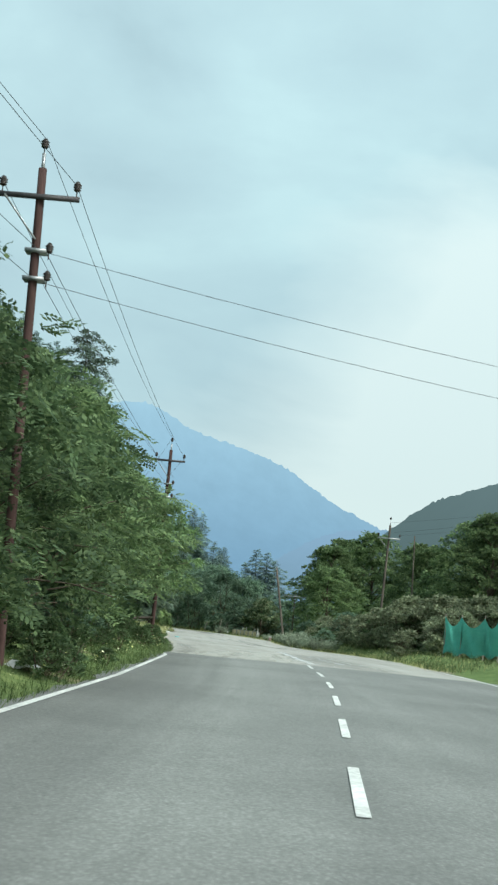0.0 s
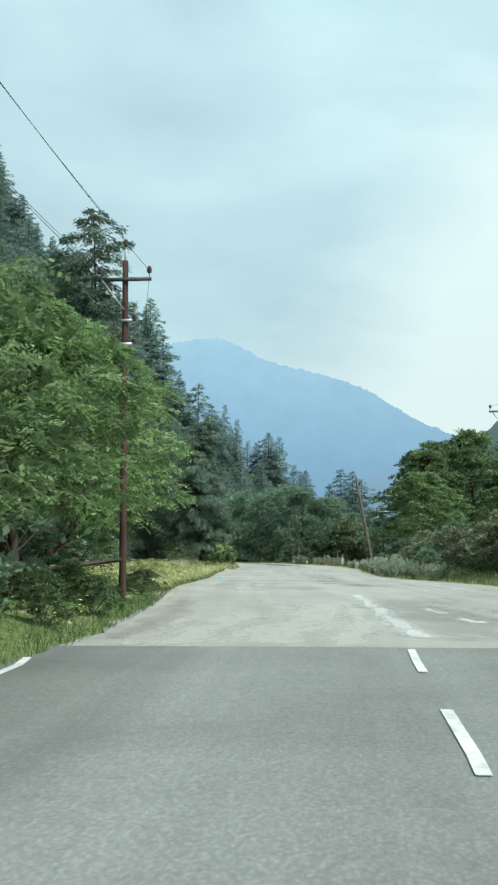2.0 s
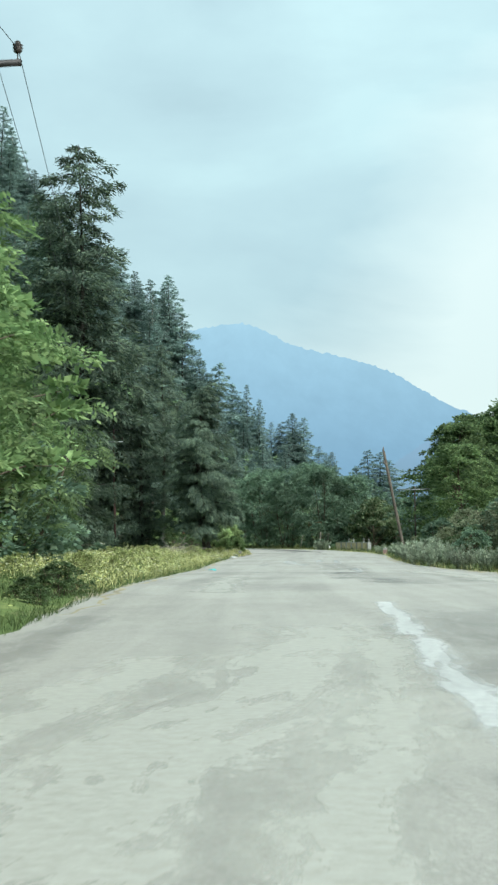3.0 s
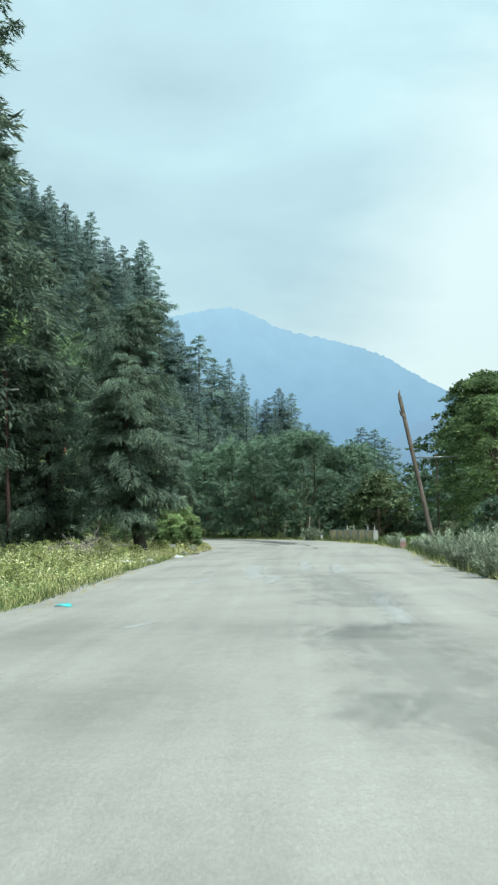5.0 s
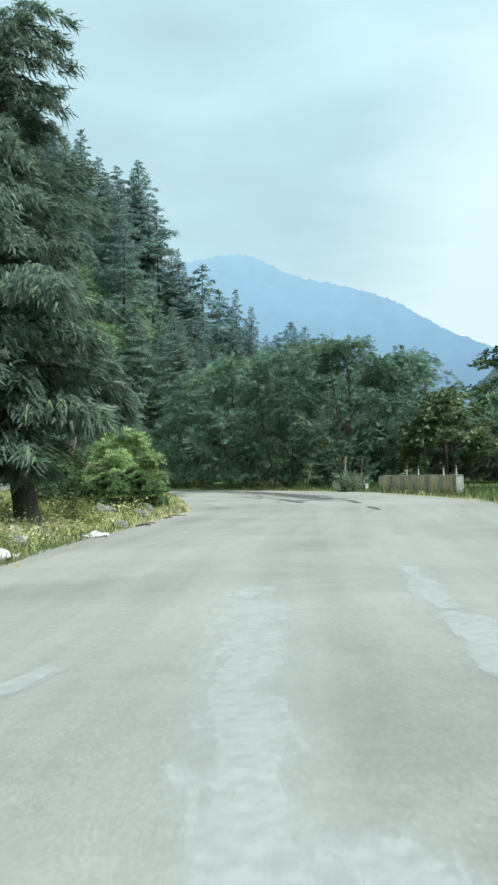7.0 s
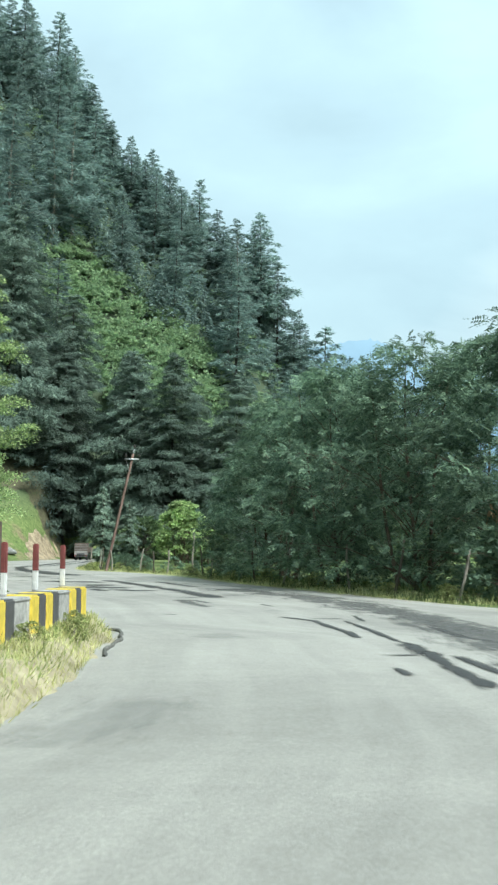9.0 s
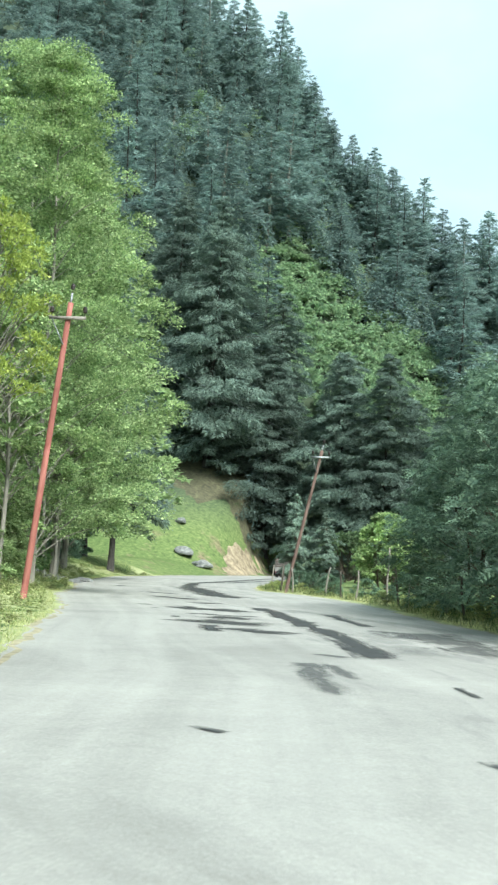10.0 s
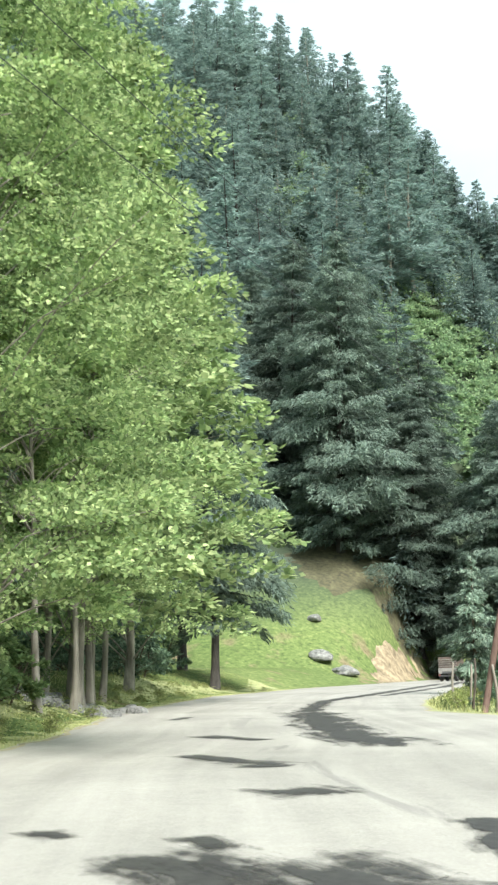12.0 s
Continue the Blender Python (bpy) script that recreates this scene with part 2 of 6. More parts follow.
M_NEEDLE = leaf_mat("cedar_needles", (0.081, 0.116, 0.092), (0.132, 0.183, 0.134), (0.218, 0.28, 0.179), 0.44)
# Paler and bluer than the near needles: distance haze put into the colour.
M_NEEDLEHAZE = leaf_mat("hazed_hill_needles", (0.142, 0.21, 0.192), (0.212, 0.301, 0.271), (0.319, 0.415, 0.36), 0.44)
M_NEEDLEYOUNG = leaf_mat("young_cedar_needles", (0.11, 0.165, 0.125), (0.21, 0.29, 0.22), (0.38, 0.47, 0.37), 0.4)
# Narrow range of tones: haze softening the foot cedars is in the colour.
M_NEEDLEFOOT = leaf_mat("hazed_foot_needles", (0.118, 0.166, 0.134), (0.157, 0.215, 0.171), (0.214, 0.278, 0.216), 0.4)
M_SCRUB = leaf_mat("scrub_leaves", (0.138, 0.22, 0.127), (0.248, 0.358, 0.193), (0.374, 0.484, 0.264), 0.5)
M_SAGE = leaf_mat("sage_leaves", (0.20, 0.25, 0.175), (0.33, 0.385, 0.275), (0.48, 0.53, 0.395), 0.3)
M_BLOSSOM = leaf_mat("blossoming_leaves", (0.085, 0.13, 0.07), (0.15, 0.21, 0.10), (0.40, 0.43, 0.26), 0.42)
M_BUSH = leaf_mat("dusty_bush_leaves", (0.11, 0.135, 0.082), (0.19, 0.222, 0.13), (0.32, 0.335, 0.21), 0.4)
M_DRY = leaf_mat("dry_grass", (0.288, 0.288, 0.108), (0.504, 0.504, 0.216), (0.72, 0.696, 0.36), 0.35)
M_GRASS = leaf_mat("green_grass", (0.045, 0.072, 0.028), (0.085, 0.128, 0.046), (0.17, 0.212, 0.085), 0.3)
M_WITHERED = leaf_mat("withered_leaves", (0.14, 0.09, 0.05), (0.25, 0.17, 0.10), (0.36, 0.26, 0.16), 0.2)
M_FLOWER = leaf_mat("flower_heads", (0.44, 0.44, 0.14), (0.55, 0.56, 0.24), (0.74, 0.74, 0.52), 0.2)
M_FADEDRUST = bark_mat("faded_rust", (0.12, 0.078, 0.064), (0.22, 0.148, 0.12), 4.0)
M_RUST = bark_mat("rusted_steel", (0.042, 0.025, 0.022), (0.09, 0.05, 0.044), 4.0)
M_DARKSTEEL = plain_mat("dark_painted_steel", (0.055, 0.05, 0.05), 0.55, 0.2)
M_PINKRUST = bark_mat("red_primer_steel", (0.26, 0.085, 0.065), (0.46, 0.19, 0.15), 4.0)
M_GALV = plain_mat("galvanised_steel", (0.36, 0.37, 0.37), 0.5, 0.6)
M_CERAMIC = plain_mat("brown_porcelain", (0.045, 0.035, 0.03), 0.25)
M_WIRE = plain_mat("wire_metal", (0.06, 0.065, 0.07), 0.5, 0.3)
M_WOODPOST = bark_mat("weathered_wood", (0.16, 0.14, 0.115), (0.38, 0.34, 0.29), 5.0)
M_DARKWOOD = bark_mat("dark_weathered_wood", (0.05, 0.042, 0.035), (0.15, 0.125, 0.10), 5.0)
M_CONCRETE = speckle_mat("grey_concrete", (0.24, 0.24, 0.225), (0.45, 0.44, 0.41), 11.0, bump=0.5, big=2.0)
M_BEIGE = speckle_mat("beige_plaster", (0.42, 0.345, 0.21), (0.64, 0.55, 0.37), 8.0, bump=0.4, big=1.5)
M_YELLOW = plain_mat("yellow_paint", (0.66, 0.50, 0.07), 0.6)
M_BLACK = plain_mat("black_paint", (0.09, 0.09, 0.09), 0.6)
M_WHITE = plain_mat("white_paint", (0.60, 0.60, 0.57), 0.6)
M_REDPAINT = plain_mat("red_paint", (0.20, 0.06, 0.055), 0.65)
M_FADEDRED = plain_mat("faded_red_paint", (0.36, 0.22, 0.20), 0.7, wear=0.4)
M_TURF = speckle_mat("yellow_green_turf", (0.21, 0.25, 0.105), (0.42, 0.42, 0.21), 7.0, bump=0.9, big=0.9)
# Brown litter, with the trees' shade on the upper slope mixed into it.
M_SHADELITTER = speckle_mat("needle_litter", (0.05, 0.046, 0.03), (0.125, 0.12, 0.062), 2.2, bump=0.9, big=0.35)
M_CORNERRIM = speckle_mat("dark_corner_rim", (0.07, 0.068, 0.06), (0.17, 0.165, 0.145), 9.0, bump=0.8, big=1.5)
M_ROCK = speckle_mat("grey_rock", (0.09, 0.094, 0.09), (0.27, 0.27, 0.25), 4.0, bump=0.9, big=0.9)
M_SOIL = speckle_mat("bare_soil", (0.12, 0.092, 0.06), (0.40, 0.325, 0.21), 1.4, bump=0.9, big=0.5)
M_DRYSOIL = speckle_mat("dry_verge_soil", (0.20, 0.17, 0.10), (0.42, 0.37, 0.24), 5.0, bump=0.8, big=0.7)
M_NET = speckle_mat("green_shade_net", (0.06, 0.33, 0.26), (0.14, 0.48, 0.40), 30.0, rough=0.7, bump=0.2)
M_PLASTIC = plain_mat("white_plastic", (0.60, 0.61, 0.60), 0.5)
M_TURQ = plain_mat("turquoise_plastic", (0.08, 0.42, 0.42), 0.4)
M_RUBBER = plain_mat("black_rubber", (0.03, 0.03, 0.03), 0.8)


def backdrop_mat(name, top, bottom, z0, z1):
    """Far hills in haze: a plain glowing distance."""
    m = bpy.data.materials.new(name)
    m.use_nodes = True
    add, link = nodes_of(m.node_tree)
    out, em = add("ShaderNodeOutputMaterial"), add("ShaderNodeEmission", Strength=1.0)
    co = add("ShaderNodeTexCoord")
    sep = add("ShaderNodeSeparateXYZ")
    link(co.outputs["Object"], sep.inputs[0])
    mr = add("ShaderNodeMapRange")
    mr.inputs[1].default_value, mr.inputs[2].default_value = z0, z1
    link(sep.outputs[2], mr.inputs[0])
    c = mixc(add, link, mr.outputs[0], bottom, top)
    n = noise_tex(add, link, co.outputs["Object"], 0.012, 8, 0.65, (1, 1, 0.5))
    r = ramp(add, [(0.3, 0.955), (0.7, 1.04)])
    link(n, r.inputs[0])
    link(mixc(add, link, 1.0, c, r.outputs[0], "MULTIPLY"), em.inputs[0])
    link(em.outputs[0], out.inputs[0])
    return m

# ---- mesh helpers ----


def raw_mesh(name, verts, faces, mat, smooth=False):
    me = bpy.data.meshes.new(name)
    v = np.asarray(verts, dtype=np.float32).reshape(-1, 3)
    f = np.asarray(faces, dtype=np.int32)
    k = f.shape[1]
    me.vertices.add(len(v))
    me.vertices.foreach_set("co", v.ravel())
    me.loops.add(f.size)
    me.loops.foreach_set("vertex_index", f.ravel())
    me.polygons.add(len(f))
    me.polygons.foreach_set("loop_start", np.arange(0, f.size, k, dtype=np.int32))
    if smooth:
        me.polygons.foreach_set("use_smooth", np.ones(len(f), dtype=bool))
    me.update(calc_edges=True)
    me.materials.append(mat)
    return me


def thing(name, label, category, group="", kind="", at=(0, 0, 0), rz=0.0, data=None):
    ob = new(name, data)
    ob.location, ob.rotation_euler = at, (0, 0, radians(rz))
    return tagged(ob, label, category, group, kind)


def part(name, me, parent, label=""):
    ob = new(name, me)
    ob.parent = parent
    if label:
        ob["label"] = label
    return ob


def tube(points, radii, sides=7):
    """A tapered tube along points: vertices and quads."""
    p = np.asarray(points, float)
    r = np.asarray(radii, float)
    d = np.gradient(p, axis=0)
    d /= np.linalg.norm(d, axis=1)[:, None] + 1e-9
    ref = np.where(np.abs(d[:, 2:3]) > 0.9, np.array([[1.0, 0, 0]]), np.array([[0, 0, 1.0]]))
    u = np.cross(d, ref)
    u /= np.linalg.norm(u, axis=1)[:, None] + 1e-9
    w = np.cross(d, u)
    a = np.linspace(0, 2 * np.pi, sides, endpoint=False)
    v = (p[:, None] + r[:, None, None] * (np.cos(a)[None, :, None] * u[:, None] + np.sin(a)[None, :, None] * w[:, None])).reshape(-1, 3)
    i, j = np.meshgrid(np.arange(len(p) - 1), np.arange(sides), indexing="ij")
    b, c = i * sides + j, i * sides + (j + 1) % sides
    f = np.stack([b, c, c + sides, b + sides], -1).reshape(-1, 4)
    n = len(v)
    caps = []
    for start in (0, (len(p) - 1) * sides):
        for k in range(1, sides - 2, 2):
            caps.append([start, start + k, start + k + 1, start + min(k + 2, sides - 1)])
    return v, np.vstack([f, np.array(caps)]) if caps else f


def join(bits):
    vs, fs, n = [], [], 0
    for v, f in bits:
        vs.append(v)
        fs.append(np.asarray(f) + n)
        n += len(v)
    return np.vstack(vs), np.vstack(fs)


def kites(centre, ahead, side, length, width):
    """One kite-shaped leaf a row: base at centre, tip along ahead."""
    l, w = length[:, None], width[:, None]
    v = np.stack([centre, centre + ahead * l * 0.45 + side * w, centre + ahead * l, centre + ahead * l * 0.45 - side * w], 1)
    return v.reshape(-1, 3), np.arange(4 * len(centre)).reshape(-1, 4)


def unit(a):
    return a / (np.linalg.norm(a, axis=-1, keepdims=True) + 1e-9)


def leaf_cloud(rng, centres, out, n_each, spread, size, style):
    """Leaves round clump centres. style: 'oval' or 'pinnate' (a stalk with pairs of leaflets)."""
    c = np.repeat(centres, n_each, 0)
    o = np.repeat(out, n_each, 0)
    s = np.repeat(spread, n_each)[:, None]
    d = unit(rng.normal(size=c.shape))
    d[:, 2] = np.abs(d[:, 2]) * 0.9 - 0.25
    pos = c + d * s * rng.uniform(0.45, 1.0, (len(c), 1)) * np.array([1, 1, 0.62])
    ahead = unit(o * 0.5 + d * 0.8 + rng.normal(size=c.shape) * 0.45 + np.array([0, 0, -0.25]))
    up = unit(np.array([0, 0, 1.0]) + rng.normal(size=c.shape) * 0.5)
    side = unit(np.cross(ahead, up))
    if style == "oval":
        L = rng.uniform(0.7, 1.3, len(c)) * size
        return kites(pos, ahead, side, L, L * 0.34)
    pairs = 5
    L = rng.uniform(0.75, 1.25, len(c)) * size
    k = np.arange(1, pairs + 1) / pairs
    droop = np.array([0, 0, -0.28])
    base = (pos[:, None, None] + (ahead[:, None, None] * k[None, :, None, None] + droop * (k ** 2)[None, :, None, None]) * L[:, None, None, None])
    sg = np.array([-1.0, 1.0])[None, None, :, None]
    la = unit(side[:, None, None] * sg + ahead[:, None, None] * 0.45 + droop * 0.7 + rng.normal(size=(len(c), pairs, 2, 3)) * 0.12)
    ls = unit(np.cross(la, np.broadcast_to(up[:, None, None], la.shape)))
    base = np.broadcast_to(base, la.shape)
    ll = np.broadcast_to((L * 0.36)[:, None, None], la.shape[:3]).reshape(-1) * (1 - 0.25 * np.abs(np.tile(np.repeat(k, 2), len(c)) - 0.4))
    return kites(base.reshape(-1, 3), la.reshape(-1, 3), ls.reshape(-1, 3), ll, ll * 0.26)


def broadleaf_meshes(seed, H, R, r0, clear, clumps, each, size, style, leaf, bark, lean=(0, 0), stems=1, top=0.75, tight=1.0):
    """Trunk with limbs, and a crown of clumped leaves inside an uneven envelope."""
    rng = np.random.default_rng(seed)
    wood = []
    ca = rng.uniform(0, 2 * np.pi, clumps)
    h = clear + (H - clear) * rng.uniform(0.0, 1.0, clumps) ** 0.9
    t = (h - clear) / (H - clear)
    env = np.sin(np.pi * np.clip(0.16 + 0.80 * t ** top, 0, 1)) ** 0.75
    rad = R * env * rng.uniform(0.35, 1.0, clumps) ** 0.55 * (1 + 0.25 * np.sin(ca * 3 + seed) + 0.15 * np.sin(ca * 5 + seed * 2 + h))
    cen = np.stack([np.cos(ca) * rad + lean[0] * h / H, np.sin(ca) * rad + lean[1] * h / H, h], 1)
    out = unit(np.stack([np.cos(ca), np.sin(ca), 0.35 * np.ones(clumps)], 1))
    spread = R * rng.uniform(0.12, 0.25, clumps) * tight
    for s in range(stems):
        off = np.array([0, 0, 0]) if stems == 1 else np.array([math.cos(s * 2.4), math.sin(s * 2.4), 0]) * (0.25 + 0.15 * s)
        z = np.linspace(-0.3, H * 0.9, 10)
        path = np.stack([lean[0] * z / H + off[0] * (1 + z / H * 2.5) + 0.10 * np.sin(z * 0.7 + s + seed), lean[1] * z / H + off[1] * (1 + z / H * 2.5) + 0.10 * np.cos(z * 0.6 + s), z], 1)
        q = z / (H * 0.9)
        wood.append(tube(path, r0 / (1 if stems == 1 else 1.5) * (1.05 - q) ** 0.8 * (1 + 0.5 * np.exp(-(z + 0.3) * 2)) + 0.012, 8))
    for i in range(0, clumps, max(1, clumps // 46)):
        z0 = max(clear * 0.55, h[i] - rad[i] * rng.uniform(0.5, 0.9))
        a = np.array([lean[0] * z0 / H, lean[1] * z0 / H, z0])
        k = np.linspace(0, 1, 6)[:, None]
        mid = a + (cen[i] - a) * k + np.array([0, 0, 1]) * (0.12 * rad[i] * np.sin(np.pi * k)) + rng.normal(size=(6, 3)) * 0.05 * k
        wood.append(tube(mid, np.linspace(r0 * 0.24, 0.010, 6), 5))
    v, f = leaf_cloud(rng, cen, out, each, spread, size, style)
    return raw_mesh("wood", *join(wood), bark, True), raw_mesh("leaves", v, f, leaf)


def deodar_meshes(seed, H, R, r0, boughs, sprays, leaf, bark, clear=0.06, blunt=0.6, spray=0.9, slim=0.2, weep=0.5, lump=0.35, wild=0.5, inner=0.12, bent=0.0, lean=0.0, twigs=7, thick=0.08):
    """Deodar: uneven boughs spiralling up the trunk, each with side twigs that carry flat or hanging needle sprays."""
    rng = np.random.default_rng(seed)
    wood, cs, ah, sd, ll = [], [], [], [], []
    ph = rng.uniform(0, 6.28, 4)

    def axis(zz):
        q = np.clip(np.asarray(zz) / H, 0, 1)
        b = bent * np.clip(q - 0.9, 0, 1) * 10
        return np.stack([lean * np.sin(q * 3.0) + b, 0.012 * H * np.sin(q * 4 + ph[0]), np.asarray(zz) - np.abs(b) * 0.3], -1)
    z = np.linspace(-0.4, H * 0.985, 16)
    q = np.clip(z / H, 0, 1)
    wood.append(tube(axis(z), r0 * (1.0 - q) ** 0.9 * (1 + 0.35 * np.exp(-(z + 0.3))) + 0.012, 8))
    for i in range(boughs):
        k = clear + (0.985 - clear) * ((i + rng.random()) / boughs) ** 0.92
        a = i * 2.39996 + rng.uniform(-0.55, 0.55)
        env = (1 - k) ** blunt * (0.62 + 0.38 * min(1, (k - clear) / 0.14))
        knots = 1 + lump * (0.6 * math.sin(2 * a + 9 * k + ph[1]) + 0.5 * math.sin(3 * a - 17 * k + ph[2]) + 0.5 * math.sin(31 * k + ph[3]))
        L = R * max(env, 0.07) * max(0.35, knots) * rng.uniform(wild, 1.08)
        d = np.array([math.cos(a), math.sin(a), 0])
        perp = np.array([-d[1], d[0], 0])
        s = np.linspace(0, 1, 6)
        rise, fall = rng.uniform(0.0, 0.38), rng.uniform(0.14, 0.40) * (0.6 + weep)
        pts = axis(np.full(6, k * H)) + d * (s * L)[:, None] + np.array([0, 0, 1]) * ((rise * s - fall * s ** 2.2) * L)[:, None]
        wood.append(tube(pts, np.linspace(r0 * 0.16 * (1 - k) + 0.014, 0.008, 6), 4))
        n = max(8, int(sprays * (0.10 + (L / R) ** 1.5)))
        j = rng.integers(0, twigs, n)
        sj = (j + 0.6) / twigs * 0.86 + inner * 0.5
        side = np.where(j % 2, 1.0, -1.0) * rng.choice([1, 1, 1, -1], n)
        tl = 0.46 * L * np.sqrt(np.clip(1.05 - sj, 0.05, 1)) * np.clip(sj * 2.4, 0.5, 1)
        m = rng.random(n) ** 0.8
        tip = rng.random(n) < 0.22
        sj = np.where(tip, 1 - 0.3 * rng.random(n), sj)
        tl = np.where(tip, 0.10 * L, tl)
        base = np.stack([np.interp(sj, s, pts[:, c]) for c in range(3)], 1)
        tw = unit(d * 0.75 + perp * side[:, None] * 0.95)
        base = base + tw * (tl * m)[:, None] - np.array([0, 0, 1]) * (0.30 * weep * tl * m ** 2)[:, None] + rng.normal(size=(n, 3)) * np.array([0.16, 0.16, 0.09]) * spray
        base[:, 2] += L * thick * (rng.random(n) - 0.75)
        av = unit(tw * 0.8 + d * 0.3 + np.array([0, 0, -1.0]) * (weep * rng.uniform(0.0, 1.9, (n, 1))) + rng.normal(size=(n, 3)) * 0.28)
        nv = unit(np.array([0, 0, 1.0]) + d * 0.55 * weep + rng.normal(size=(n, 3)) * 0.45)
        cs.append(base)
        ah.append(av)
        sd.append(unit(np.cross(av, nv)))
        ll.append(spray * rng.uniform(0.55, 1.3, n) * (0.6 + 0.4 * (1 - k)))
    c, av, sv, ll = np.vstack(cs), np.vstack(ah), np.vstack(sd), np.concatenate(ll)[:, None]
    v = np.stack([c + sv * ll * slim, c + av * ll, c - sv * ll * slim], 1).reshape(-1, 3)
    return raw_mesh("wood", *join(wood), bark, True), raw_mesh("needles", v, np.arange(len(v)).reshape(-1, 3), leaf)


def tree_of(name, meshes, label, category, group=""):
    ob = thing(name, label, category, group)
    part("trunk", meshes[0], ob)
    part("crown", meshes[1], ob)
    return ob


# ---- the plan: road edges, levels and hill ----
LEFT_Y = [-60, 19, 29, 44, 51, 59, 76, 92, 99, 107, 116, 125, 138, 141.3, 145, 148.4, 149.9, 151.7, 152.3, 153.5, 157, 161.1, 167.6, 172.9, 180.1, 187.1, 194, 207, 231, 250, 281, 320, 400]
LEFT_X = [-1.0, -0.9, -0.9, -1.3, -1.5, -2.2, -4.3, -5.5, -6.0, -6.9, -7.7, -8.4, -8.8, -8.9, -9.75, -10.8, -11.15, -11.8, -12.7, -14.5, -16.0, -17.7, -21.7, -24.6, -29.4, -34.1, -37.5, -46, -57.5, -63.0, -68.5, -76, -92]
RIGHT_Y = [-60, 46, 52, 70, 85, 95, 105, 115, 133, 141, 146, 156, 163, 168.4, 174, 180, 190, 197.8, 204.5, 208.5, 215.6, 233, 260, 290, 330, 400]
RIGHT_X = [9.6, 10.1, 10.0, 9.0, 6.8, 4.8, 3.3, 2.7, 1.9, 0.5, -0.5, -3.2, -6.2, -9.7, -12.6, -16.3, -21.2, -25.4, -30.4, -34.6, -38.0, -44.0, -52, -61, -71, -86]
LEVEL_Y = [-60, 75, 87, 95, 125, 170, 230, 320]
LEVEL_Z = [0, 0, -0.12, -0.2, -0.33, -0.25, -0.12, 0.2]
CREST_X = [-600, -250, -143, -112, -95, -85, -72, -55, -38, -26, -5, 20, 200]
CREST_Z = [350, 215, 129, 99, 79, 69, 58, 35, 23, 19, 8, 4, 2]


def left_x(y):
    return np.interp(y, LEFT_Y, LEFT_X)


def right_x(y):
    return np.interp(y, RIGHT_Y, RIGHT_X)


def smooth(a, b, t):
    k = np.clip((t - a) / (b - a), 0, 1)
    return k * k * (3 - 2 * k)


def level(x, y, sheet=False):
    """Height of the ground at a place. sheet: of the ground sheet alone, without the raised bank at the inner corner."""
    x, y = np.asarray(x, float), np.asarray(y, float)
    zr = np.interp(y, LEVEL_Y, LEVEL_Z)
    dl, dr = left_x(y) - x, x - right_x(y)
    z = zr - 0.06
    z = z + np.where(dl > 0, 0.34 * smooth(0.9, 2.6, dl) + 0.02 * np.clip(dl - 3, 0, 40), 0)
    z = z + np.where(dr > 0, (0.10 + 0.45 * smooth(40, 65, y) * (1 - smooth(115, 135, y))) * smooth(0.9, 3.0, dr), 0)
    z = z + 1.15 * smooth(1.3, 7.0, dl) * smooth(176, 200, y)
    if not sheet:
        z = z + 0.30 * smooth(0.05, 0.5, dl) * (1 - smooth(0.9, 2.6, dl)) * smooth(128, 136, y) * (1 - smooth(151.2, 152.8, y))
    foot = np.interp(x, [-400, -120, -80, -73, -66, -58, -40, 0, 300], [205, 250, 265, 272.5, 284, 294, 300, 312, 330])
    k = np.clip((y - foot) / (400 - foot), 0, 1)
    hill = np.interp(x, CREST_X, CREST_Z) * k ** 1.1 * smooth(0.5, 5.0, np.minimum(dl, 30) + (y > 330) * 40 + (x > -50) * 40)
    hill = hill * (1 - 0.55 * smooth(420, 560, y))
    bumps = 0.05 * np.sin(x * 1.7 + y * 0.6) * np.sin(y * 1.3 - x * 0.4) * np.clip(np.maximum(dl, dr), 0, 2) / 2
    return z + hill + bumps


def spaced(lo, hi, step, far):
    mid = np.arange(lo, hi + step, step)
    up = hi + step * np.cumsum(1.32 ** np.arange(1, 40))
    dn = lo - step * np.cumsum(1.32 ** np.arange(1, 40))
    return np.concatenate([dn[dn > -far][::-1], mid, up[up < far]])


def ground_mesh():
    xs, ys = spaced(-105, 24, 1.1, 4200), spaced(-20, 320, 1.5, 4200)
    gx, gy = np.meshgrid(xs, ys)
    # pull columns on to the road's edges so that the verge follows them
    v = np.stack([gx, gy, level(gx, gy, True)], -1).reshape(-1, 3)
    n = len(xs)
    i, j = np.meshgrid(np.arange(len(ys) - 1), np.arange(n - 1), indexing="ij")
    b = i * n + j
    f = np.stack([b, b + 1, b + n + 1, b + n], -1).reshape(-1, 4)
    return raw_mesh("ground", v, f, M_GROUND, True)


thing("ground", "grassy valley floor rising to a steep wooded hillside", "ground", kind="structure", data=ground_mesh())


